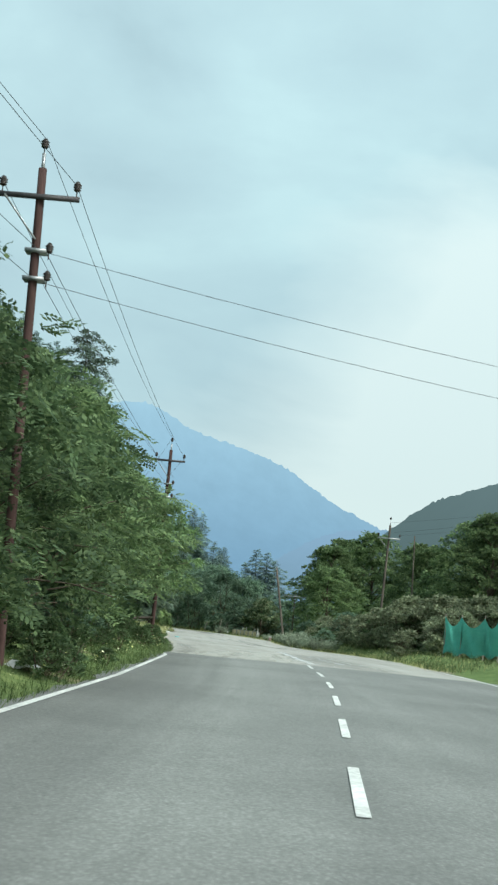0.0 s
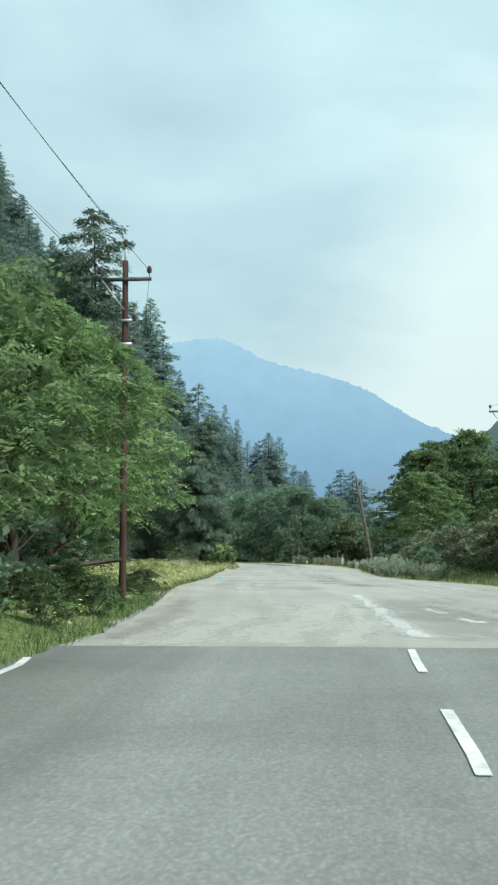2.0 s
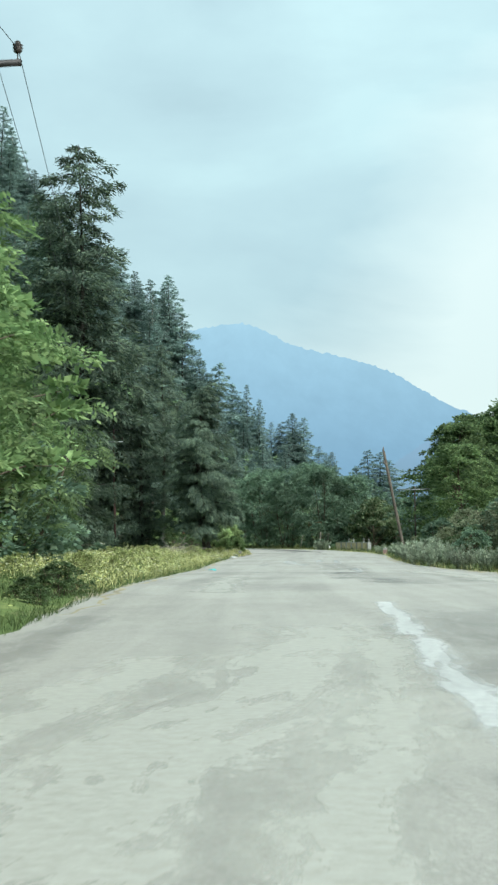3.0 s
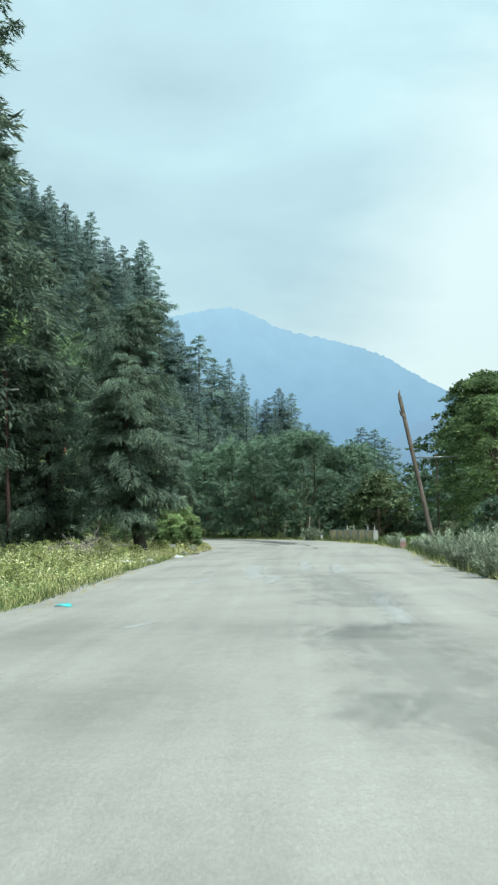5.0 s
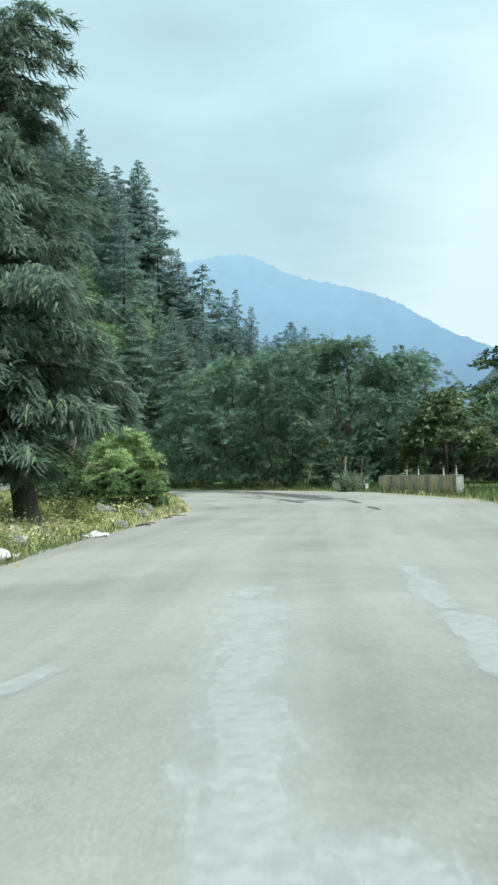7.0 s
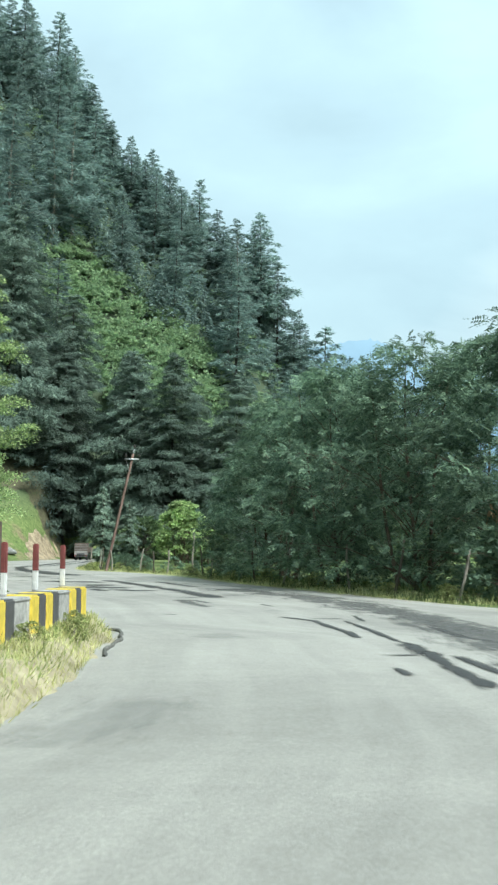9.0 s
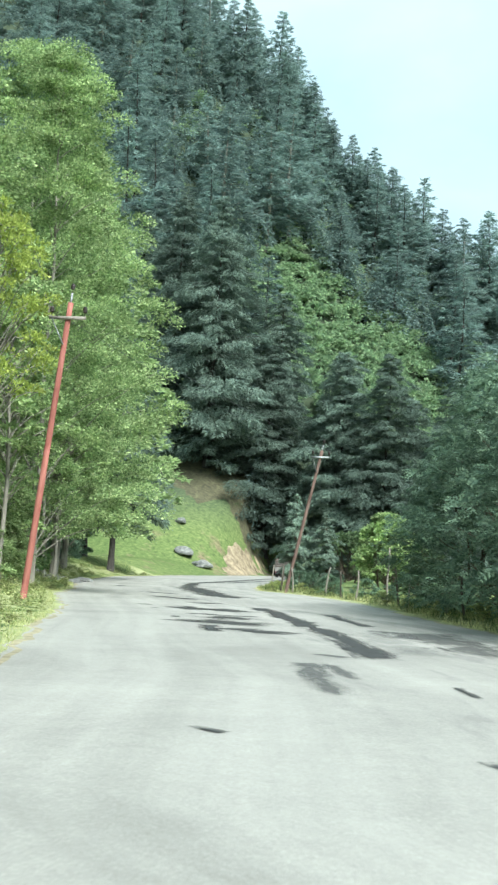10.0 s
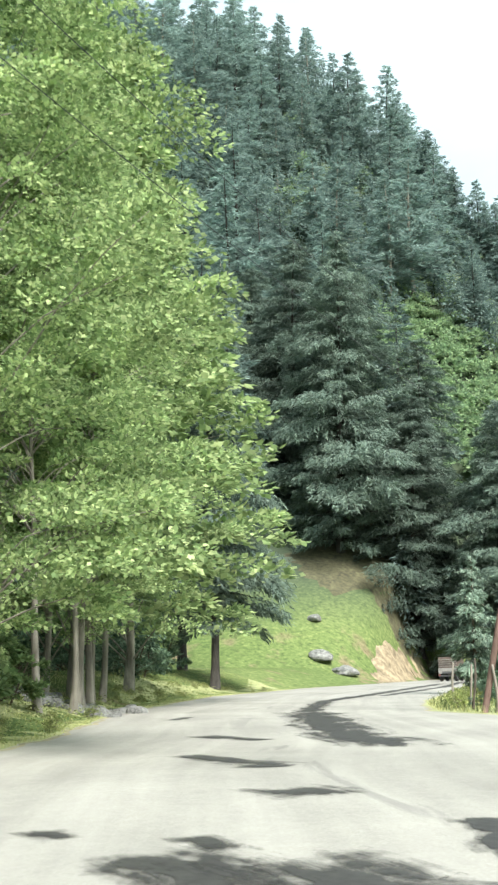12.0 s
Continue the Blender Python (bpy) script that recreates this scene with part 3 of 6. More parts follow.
def corner_bank():
    ys, ds = np.arange(126.0, 153.3, 0.3), np.array([-0.05, 0.1, 0.2, 0.35, 0.5, 0.8, 1.2, 1.8, 2.6, 3.4])
    gy, gd = np.meshgrid(ys, ds, indexing="ij")
    gx = left_x(gy) - gd - 0.12 * np.sin(gy * 2.3) * (gd < 0.6)
    z = level(gx, gy) + 0.03 - 0.09 * (gd > 3) - 0.08 * (gd < 0) + 0.03 * np.sin(gx * 5) * np.sin(gy * 4)
    n = len(ds)
    i, j = np.meshgrid(np.arange(len(ys) - 1), np.arange(n - 1), indexing="ij")
    b = i * n + j
    return raw_mesh("verge_bank", np.stack([gx, gy, z], -1).reshape(-1, 3), np.stack([b, b + 1, b + n + 1, b + n], -1).reshape(-1, 4), M_DRYSOIL, True)


thing("verge_bank", "raised bank of pale soil and dry grass at the bend's inner corner", "verge", kind="structure", data=corner_bank())


def verge_margin(side, y0, y1, label, mat=None, scale=1.0, lift=0.025):
    """Dusty margin that spills over the asphalt's edge on to the verge."""
    ys, ds = np.arange(y0, y1 + 0.1, 0.5), np.array([0.0, 0.25, 0.5, 0.8, 1.1, 1.5])
    gy, gk = np.meshgrid(ys, ds, indexing="ij")
    rag = 0.22 * np.sin(gy * 0.83 + side) * np.sin(gy * 0.31) + 0.12 * np.sin(gy * 2.9 + side) + 0.07 * np.sin(gy * 7.1)
    wide = 0.75 + 0.35 * np.sin(gy * 0.21 + 2 * side)
    gd = -0.30 + rag * np.clip(1 - gk, 0.2, 1) + gk * wide * scale
    gx = left_x(gy) - gd if side < 0 else right_x(gy) + gd
    k = smooth(0.1, 0.9, gk)
    z = (np.interp(gy, LEVEL_Y, LEVEL_Z) + np.where(gy < 47.8, 0.006, -0.014)) * (1 - k) + (level(gx, gy) + lift) * k - 0.05 * (gk > 1.4) - 0.012 * (gk < 0.01)
    n = len(ds)
    i, j = np.meshgrid(np.arange(len(ys) - 1), np.arange(n - 1), indexing="ij")
    b = i * n + j
    thing("verge_margin", label, "verge", kind="structure", data=raw_mesh("verge_margin", np.stack([gx, gy, z], -1).reshape(-1, 3), np.stack([b, b + 1, b + n + 1, b + n], -1).reshape(-1, 4), mat or M_DRYSOIL, True))


verge_margin(-1, 64, 127, "dusty pale soil margin along the flowery verge")
verge_margin(-1, 154.5, 262, "dusty straw-coloured margin inside the bend")
verge_margin(-1, 156.0, 250, "sunlit yellow-green turf along the inside of the bend", M_TURF, 3.4, 0.06)
verge_margin(1, 171, 262, "sunlit yellow-green turf below the fence", M_TURF, 2.4, 0.06)
verge_margin(1, 58, 262, "dusty pale soil margin along the outer verge")


def road_strip(name, y0, y1, step, lift, mat, label):
    ys = np.arange(y0, y1 + step * 0.5, step)
    l, r = left_x(ys), right_x(ys)
    cols = 9
    t = np.linspace(0, 1, cols)
    rag = 0.16 * np.sin(ys * 0.9) * np.sin(ys * 0.37 + 1) + 0.07 * np.sin(ys * 3.1)
    rag2 = 0.18 * np.sin(ys * 0.8 + 2) * np.sin(ys * 0.29) + 0.07 * np.sin(ys * 2.7)
    x = (l - 0.25 + rag)[:, None] * (1 - t) + (r + 0.25 + rag2)[:, None] * t
    z = np.interp(ys, LEVEL_Y, LEVEL_Z)[:, None] + lift + 0.015 * np.sin(np.pi * t)[None]
    v = np.stack([x, np.repeat(ys[:, None], cols, 1), z], -1).reshape(-1, 3)
    i, j = np.meshgrid(np.arange(len(ys) - 1), np.arange(cols - 1), indexing="ij")
    b = i * cols + j
    f = np.stack([b, b + 1, b + cols + 1, b + cols], -1).reshape(-1, 4)
    me = raw_mesh(name, v, f, mat, True)
    uvl = me.uv_layers.new(name="along")
    u = (x - l[:, None])
    uvs = np.stack([u, np.repeat(ys[:, None], cols, 1)], -1).reshape(-1, 2)[f.ravel()]
    uvl.data.foreach_set("uv", uvs.astype(np.float32).ravel())
    return thing(name, label, "road", kind="structure", data=me)


road_strip("road_old", 44.0, 400.0, 1.0, -0.02, M_OLD, "pale dusty worn asphalt road with dark patches and tar streaks")
road_strip("road_new", -60.0, 47.7, 1.0, 0.0, M_ASPHALT, "grey coarse asphalt road with white painted lines")


def paint_strip(name, centre, half, ys, label, group=""):
    x = centre
    z = np.interp(ys, LEVEL_Y, LEVEL_Z) + 0.005 + 0.015 * np.sin(np.pi * np.clip((x - left_x(ys)) / (right_x(ys) - left_x(ys)), 0, 1)) + 0.006
    top = np.concatenate([np.stack([x - half, ys, z], 1), np.stack([x + half, ys, z], 1)])
    n = len(ys)
    f = [[i, n + i, n + i + 1, i + 1] for i in range(n - 1)]
    return thing(name, label, "road marking", group, data=raw_mesh(name, top, f, M_PAINT))


ys = np.arange(-40.0, 46.9, 1.0)
paint_strip("edge_line", left_x(ys) + 0.05 - 0.35 * smooth(44.5, 47.5, ys), 0.06, ys, "solid white painted line along the verge")
ys = np.arange(-40.0, 57.0, 1.0)
paint_strip("edge_line", right_x(ys) - 0.1, 0.06, ys, "solid white painted line along the bushy verge")
for k in range(-6, 6):
    y0 = 13.3 + 6.25 * k
    ys = np.linspace(y0, y0 + 3.05, 5)
    paint_strip("lane_dash", np.interp(ys, [0, 13, 20, 26.5, 33, 39, 46], [2.4, 2.95, 3.25, 3.5, 3.7, 3.74, 3.62]), 0.055, ys, "white painted centre dash on asphalt", "centre line dashes")

# ---- stains and worn paint on the old road ----


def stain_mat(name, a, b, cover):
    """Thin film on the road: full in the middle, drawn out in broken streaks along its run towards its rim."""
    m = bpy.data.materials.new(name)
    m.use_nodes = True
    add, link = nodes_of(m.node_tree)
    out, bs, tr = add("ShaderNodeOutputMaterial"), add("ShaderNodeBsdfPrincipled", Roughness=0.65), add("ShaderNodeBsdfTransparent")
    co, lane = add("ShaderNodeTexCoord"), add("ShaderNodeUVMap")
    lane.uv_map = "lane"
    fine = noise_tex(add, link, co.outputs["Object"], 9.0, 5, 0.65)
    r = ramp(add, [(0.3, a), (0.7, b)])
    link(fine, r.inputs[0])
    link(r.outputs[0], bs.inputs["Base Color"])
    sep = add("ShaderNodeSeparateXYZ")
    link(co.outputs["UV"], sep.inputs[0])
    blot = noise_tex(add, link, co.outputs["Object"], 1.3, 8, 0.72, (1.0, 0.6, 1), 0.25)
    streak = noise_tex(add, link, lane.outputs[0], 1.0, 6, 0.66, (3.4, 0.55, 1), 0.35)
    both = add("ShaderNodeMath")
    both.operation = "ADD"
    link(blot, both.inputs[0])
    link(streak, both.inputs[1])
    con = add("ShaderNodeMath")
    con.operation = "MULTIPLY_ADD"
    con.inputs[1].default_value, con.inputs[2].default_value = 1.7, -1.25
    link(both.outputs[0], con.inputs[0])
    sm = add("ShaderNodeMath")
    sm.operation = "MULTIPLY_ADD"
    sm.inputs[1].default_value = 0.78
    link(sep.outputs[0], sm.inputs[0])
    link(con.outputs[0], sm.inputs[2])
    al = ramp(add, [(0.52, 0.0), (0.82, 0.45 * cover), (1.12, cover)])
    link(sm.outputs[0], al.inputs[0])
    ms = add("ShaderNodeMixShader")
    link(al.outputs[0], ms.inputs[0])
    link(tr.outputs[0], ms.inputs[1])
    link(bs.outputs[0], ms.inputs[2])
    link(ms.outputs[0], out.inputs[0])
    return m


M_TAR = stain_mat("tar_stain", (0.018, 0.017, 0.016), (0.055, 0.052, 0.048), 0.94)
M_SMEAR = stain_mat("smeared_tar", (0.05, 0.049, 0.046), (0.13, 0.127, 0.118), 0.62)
M_WORNLINE = stain_mat("worn_line", (0.52, 0.525, 0.51), (0.74, 0.745, 0.72), 0.6)
M_SEEP = stain_mat("damp_patch", (0.14, 0.14, 0.132), (0.23, 0.23, 0.218), 0.2)
M_DUST = stain_mat("dust_film", (0.40, 0.39, 0.34), (0.54, 0.525, 0.465), 0.58)
M_WORN = stain_mat("worn_paint", (0.42, 0.425, 0.41), (0.62, 0.625, 0.60), 0.45)


def stain(path, half, mat, seed, name, label, group):
    """A soft-edged blotch along a path, lying on the road."""
    p = np.array(path, float)
    t = np.linspace(0, 1, len(p))
    total = float(np.linalg.norm(np.diff(p, axis=0), axis=1).sum())
    n = max(14, int(total * 3))
    k = np.linspace(0, 1, n)
    c = np.stack([np.interp(k, t, p[:, 0]), np.interp(k, t, p[:, 1])], 1)
    c[:, 0] += 0.15 * half * np.sin(k * total * 1.3 + seed)
    d = unit(np.gradient(c, axis=0))
    w = np.stack([-d[:, 1], d[:, 0]], 1)
    cols = np.linspace(-1, 1, 7)
    g = c[:, None] + w[:, None] * (cols * half * 1.35)[None, :, None]
    x, y = g[..., 0], g[..., 1]
    z = np.interp(y, LEVEL_Y, LEVEL_Z) - 0.02 + 0.015 * np.sin(np.pi * np.clip((x - left_x(y)) / (right_x(y) - left_x(y)), 0, 1)) + 0.005 + 0.0006 * (seed % 13)
    i, j = np.meshgrid(np.arange(n - 1), np.arange(6), indexing="ij")
    b = i * 7 + j
    f = np.stack([b, b + 1, b + 8, b + 7], -1).reshape(-1, 4)
    me = raw_mesh(name, np.stack([x, y, z], -1).reshape(-1, 3), f, mat, True)
    core = np.minimum(1 - np.abs(cols)[None, :] + 0 * k[:, None], (np.minimum(k, 1 - k) * total / max(half * 1.4, 0.35))[:, None])
    uv = np.stack([core, k[:, None] * total + 0 * cols[None]], -1).reshape(-1, 2)
    me.uv_layers.new(name="core").data.foreach_set("uv", uv[f.ravel()].astype(np.float32).ravel())
    lane = np.stack([cols[None] * half * 1.35 + 0 * k[:, None] + seed * 3.7, k[:, None] * total + 0 * cols[None]], -1).reshape(-1, 2)
    me.uv_layers.new(name="lane").data.foreach_set("uv", lane[f.ravel()].astype(np.float32).ravel())
    thing(name, label, "stain", group, data=me)


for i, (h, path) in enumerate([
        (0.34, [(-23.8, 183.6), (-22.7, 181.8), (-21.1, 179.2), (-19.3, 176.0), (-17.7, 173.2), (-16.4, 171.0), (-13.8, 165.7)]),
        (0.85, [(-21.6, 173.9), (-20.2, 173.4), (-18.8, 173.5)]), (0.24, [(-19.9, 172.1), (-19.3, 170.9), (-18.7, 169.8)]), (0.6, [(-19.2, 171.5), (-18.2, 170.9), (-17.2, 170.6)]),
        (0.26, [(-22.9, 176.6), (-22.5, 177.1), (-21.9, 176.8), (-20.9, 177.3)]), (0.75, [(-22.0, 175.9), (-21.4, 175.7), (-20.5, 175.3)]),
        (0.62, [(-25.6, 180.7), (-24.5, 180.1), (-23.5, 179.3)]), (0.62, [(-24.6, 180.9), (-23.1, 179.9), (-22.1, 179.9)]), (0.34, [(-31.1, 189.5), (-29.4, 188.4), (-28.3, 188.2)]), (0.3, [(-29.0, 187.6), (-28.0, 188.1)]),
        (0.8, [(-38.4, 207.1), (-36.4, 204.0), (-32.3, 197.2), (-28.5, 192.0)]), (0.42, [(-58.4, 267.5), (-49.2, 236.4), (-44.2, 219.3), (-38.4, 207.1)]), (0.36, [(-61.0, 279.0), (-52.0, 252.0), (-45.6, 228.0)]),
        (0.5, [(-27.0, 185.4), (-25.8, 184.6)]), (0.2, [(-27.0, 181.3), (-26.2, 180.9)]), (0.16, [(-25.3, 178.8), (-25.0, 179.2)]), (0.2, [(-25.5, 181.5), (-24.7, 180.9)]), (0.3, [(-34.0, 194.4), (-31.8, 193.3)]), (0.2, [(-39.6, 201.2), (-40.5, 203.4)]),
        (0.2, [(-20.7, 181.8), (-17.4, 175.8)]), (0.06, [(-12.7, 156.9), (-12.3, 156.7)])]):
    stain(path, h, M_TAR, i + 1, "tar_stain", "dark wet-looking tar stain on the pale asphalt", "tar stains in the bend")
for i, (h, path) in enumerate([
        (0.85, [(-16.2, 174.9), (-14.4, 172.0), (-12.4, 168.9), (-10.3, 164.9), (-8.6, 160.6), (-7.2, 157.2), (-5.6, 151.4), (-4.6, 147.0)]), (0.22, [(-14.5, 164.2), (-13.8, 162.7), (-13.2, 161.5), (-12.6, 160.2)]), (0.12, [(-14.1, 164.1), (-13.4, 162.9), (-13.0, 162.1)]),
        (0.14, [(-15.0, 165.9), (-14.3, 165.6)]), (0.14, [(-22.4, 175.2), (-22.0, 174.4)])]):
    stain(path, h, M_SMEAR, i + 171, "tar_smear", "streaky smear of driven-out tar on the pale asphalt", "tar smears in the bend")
for i, (h, path) in enumerate([
        (0.075, [(-10.1, 156.7), (-9.2, 155.6), (-8.8, 154.4), (-8.1, 152.6), (-7.7, 151.2)]), (0.07, [(-9.4, 156.2), (-8.8, 156.5)]), (0.07, [(-8.7, 155.9), (-8.0, 153.9), (-7.1, 150.9), (-6.7, 150.0)]), (0.17, [(-6.9, 150.4), (-6.6, 149.4), (-6.4, 148.6)]), (0.11, [(-6.5, 149.2), (-6.2, 147.6), (-6.0, 146.7), (-5.5, 144.8)]),
        (0.07, [(-7.1, 148.3), (-6.5, 148.5)]), (0.07, [(-6.7, 146.9), (-6.4, 145.8)]), (0.08, [(-6.1, 148.6), (-5.7, 147.1), (-5.4, 146.2)]), (0.08, [(-7.0, 154.8), (-6.1, 151.9), (-5.5, 151.0)]), (0.07, [(-8.8, 157.9), (-8.2, 155.6)]), (0.08, [(-11.8, 162.4), (-11.1, 161.0)]), (0.12, [(-3.9, 146.4), (-3.4, 142.6)]), (0.1, [(-3.0, 139.6), (-2.5, 136.1)])]):
    stain(path, h, M_TAR, i + 31, "tar_crack", "thin dark tar-filled crack across the asphalt", "tar-filled cracks")
for i, (h, path) in enumerate([(0.55, [(0.3, 87.0), (0.7, 89.2)]), (0.5, [(0.9, 86.8), (1.5, 89.6)]), (0.5, [(-22.9, 183.6), (-16.0, 177.2), (-9.5, 165.0), (-5.9, 152.6)]), (0.45, [(2.9, 76), (2.5, 81)]), (0.5, [(1.0, 80.5), (1.4, 82.5)]), (0.6, [(-13.5, 167), (-16.5, 173.5)]), (0.5, [(-8.6, 143.5), (-8.2, 140.6)]), (0.35, [(-10.5, 151.8), (-9.9, 151.0), (-9.3, 150.8)])]):
    stain(path, h, M_SEEP, i + 51, "damp_patch", "darker damp patch on the worn asphalt", "damp patches")
for i, (h, path) in enumerate([(0.22, [(2.65, 67.5), (3.2, 59.5), (3.9, 50.0)]), (0.2, [(4.35, 59.6), (4.75, 57.0)]), (0.2, [(4.9, 55.6), (5.2, 53.8)]), (0.20, [(-0.7, 115.2), (-0.2, 106.4)]), (0.2, [(-1.9, 117.4), (-1.3, 109.0)]), (0.16, [(-3.85, 102.2), (-3.65, 104.4)]),
                                (0.12, [(-4.45, 108.2), (-4.3, 109.8)]), (0.34, [(-3.6, 115.1), (-2.4, 104.4)]), (0.12, [(-2.6, 89.0), (-2.3, 90.2)]), (0.3, [(-2.0, 106.3), (-1.7, 101.4)]), (0.22, [(1.0, 97.5), (1.5, 89)])]):
    stain(path, h, M_WORNLINE if i < 3 else M_WORN, i + 71, "worn_paint", "scuffed pale smear of old paint on asphalt", "worn paint smears")

for i, (h, path) in enumerate([(1.05, [(1.1, 48.1), (1.5, 52.0), (1.9, 57.0), (2.1, 62.0)]), (0.55, [(-0.1, 48.2), (0.1, 52.0), (0.5, 57.5)]), (0.4, [(2.6, 48.3), (2.9, 53.0), (2.7, 60.0)]), (0.3, [(-0.7, 48.3), (-0.8, 51.0), (-0.7, 55.0)]),
                               (0.5, [(-2.6, 84.0), (-2.0, 78.0), (-1.2, 71.0)]), (0.45, [(4.6, 62.0), (5.9, 56.0), (7.2, 51.0)]), (0.6, [(3.2, 92.0), (5.2, 82.0), (6.6, 72.0)])]):
    stain(path, h, M_DUST, i + 131, "dust_drift", "pale drift of dust over the worn asphalt", "dust drifts")
for i, (h, path) in enumerate([(1.5, [(5.4, 49.0), (4.8, 56.0), (3.9, 66.0)]), (0.8, [(0.8, 90.0), (1.6, 84.0), (2.5, 78.5), (3.6, 75.0)]), (0.9, [(-0.5, 107), (0.4, 98), (1.0, 92.5)]), (0.45, [(-1.0, 49.0), (-1.3, 56.0), (-2.2, 64.0)])]):
    stain(path, h, M_SEEP, i + 151, "bare_patch", "bluish-grey bare asphalt between the dust drifts", "bare asphalt patches")

# ---- distance ----


def ridge(name, az, el, dist, seed, mat, label, rows=14, teeth=0.10):
    rng = np.random.default_rng(seed)
    a = np.linspace(az[0], az[-1], 900)
    e = np.interp(a, az, el)
    e = np.convolve(np.pad(e, 9, mode="edge"), np.ones(19) / 19, "valid")
    rough = 0.02 * np.sin(a * 7 + seed) + 0.015 * np.sin(a * 17 + 2 * seed) + teeth * rng.uniform(0, 1, len(a)) ** 3
    h = np.tan(np.radians(e + rough)) * dist
    v = []
    for r in range(rows):
        k = r / (rows - 1)
        d = dist * (0.80 + 0.20 * k) + 0
        v.append(np.stack([np.sin(np.radians(a)) * d, np.cos(np.radians(a)) * d, h * k ** 1.3 * (0.80 + 0.20 * k) - 4], 1))
    v = np.concatenate(v)
    n = len(a)
    i, j = np.meshgrid(np.arange(rows - 1), np.arange(n - 1), indexing="ij")
    b = i * n + j
    return thing(name, label, "mountain", kind="structure", data=raw_mesh(name, v, np.stack([b, b + 1, b + n + 1, b + n], -1).reshape(-1, 4), mat, True))


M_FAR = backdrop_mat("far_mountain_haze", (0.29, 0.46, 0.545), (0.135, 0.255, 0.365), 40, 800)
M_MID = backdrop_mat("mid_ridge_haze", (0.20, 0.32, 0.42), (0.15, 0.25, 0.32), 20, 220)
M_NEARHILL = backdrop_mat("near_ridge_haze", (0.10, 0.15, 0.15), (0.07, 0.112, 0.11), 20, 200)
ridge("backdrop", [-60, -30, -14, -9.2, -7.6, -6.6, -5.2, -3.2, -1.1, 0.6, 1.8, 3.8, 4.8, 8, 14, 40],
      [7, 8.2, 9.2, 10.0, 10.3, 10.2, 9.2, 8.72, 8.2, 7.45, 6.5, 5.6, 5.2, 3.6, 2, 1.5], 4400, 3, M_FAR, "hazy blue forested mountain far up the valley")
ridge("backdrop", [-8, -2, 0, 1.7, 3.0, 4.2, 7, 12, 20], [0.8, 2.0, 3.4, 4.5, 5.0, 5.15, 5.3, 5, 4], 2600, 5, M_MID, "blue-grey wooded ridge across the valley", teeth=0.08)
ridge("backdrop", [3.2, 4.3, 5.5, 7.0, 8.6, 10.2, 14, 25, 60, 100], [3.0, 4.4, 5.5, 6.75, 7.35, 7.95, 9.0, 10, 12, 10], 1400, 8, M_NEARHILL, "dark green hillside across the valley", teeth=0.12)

# ---- trees ----
ROBINIA = [broadleaf_meshes(20 + s, 8.6, 3.9, 0.09, 0.3, 190, 26, 0.38, "pinnate", M_LEAFDARK, M_BARK, stems=3, top=0.6) for s in range(3)]
# Built like FRONT; the row's sunnier stretch is put into paler leaves.
FRONTLIT = [broadleaf_meshes(45 + s, 8.4, 4.3, 0.20, 0.9, 160, 22, 0.48, "pinnate", M_LEAFMID, M_BARK, top=0.6) for s in range(2)]
POLETREE = [broadleaf_meshes(52, 7.0, 3.3, 0.12, 1.8, 210, 44, 0.30, "pinnate", M_LEAFGREEN, M_BARK, top=0.5, tight=0.8), broadleaf_meshes(53, 8.2, 3.6, 0.16, 1.8, 150, 80, 0.22, "oval", M_LEAFGREEN, M_BARK, top=0.5, tight=0.9)]
FRONT = [broadleaf_meshes(40 + s, 8.4, 4.3, 0.20, 0.9, 160, 24, 0.48, "pinnate", M_LEAF, M_BARK, top=0.6) for s in range(3)]
TALL = [broadleaf_meshes(60 + s, 27.0, 6.2, 0.19, 3.0, 340, 80, 0.34, "oval", M_LEAFLIGHT, M_PALEBARK, top=0.55, tight=1.05) for s in range(2)]
YELLOWTREE = [broadleaf_meshes(69, 9.0, 2.4, 0.07, 4.6, 90, 90, 0.12, "oval", M_LEAFYELLOW, M_PALEBARK, top=0.5)]
TALLNEAR = [broadleaf_meshes(64 + s, 27.0, 6.2, 0.14, 2.6, 360, 270, 0.15, "oval", M_LEAFLIGHT, M_PALEBARK, top=0.55, tight=0.92) for s in range(2)]
SLENDER = [broadleaf_meshes(70, 13.0, 2.3, 0.12, 4.6, 90, 60, 0.24, "oval", M_LEAFLIGHT, M_PALEBARK, lean=(0.8, 0.2))]
ROUND = [broadleaf_meshes(80 + s, 15.0, 5.8, 0.30, 1.0, 330, 80, 0.30, "oval", M_LEAFMID, M_BARK, tight=0.95) for s in range(2)]
LIGHTTREE = [broadleaf_meshes(90, 5.6, 2.9, 0.11, 0.3, 110, 60, 0.30, "oval", M_BLOSSOM, M_BARK, top=0.6)]
SAPLING = [broadleaf_meshes(95, 3.2, 1.5, 0.04, 0.3, 60, 20, 0.40, "pinnate", M_LEAFLIGHT, M_BARK, top=0.6)]
WEED = [broadleaf_meshes(97, 2.8, 1.7, 0.04, 0.15, 80, 60, 0.22, "oval", M_LEAFGREEN, M_BARK, stems=3)]
UNDERTREE = [broadleaf_meshes(92 + s, 6.5, 2.6, 0.06, 0.4, 120, 100, 0.16, "oval", M_LEAFLIGHT, M_PALEBARK, stems=2) for s in range(2)]
MEADOWWEED = [broadleaf_meshes(98 + s, 2.4, 2.0, 0.03, 0.1, 60, 45, 0.16, "oval", M_MEADOW, M_BARK, stems=3) for s in range(2)]
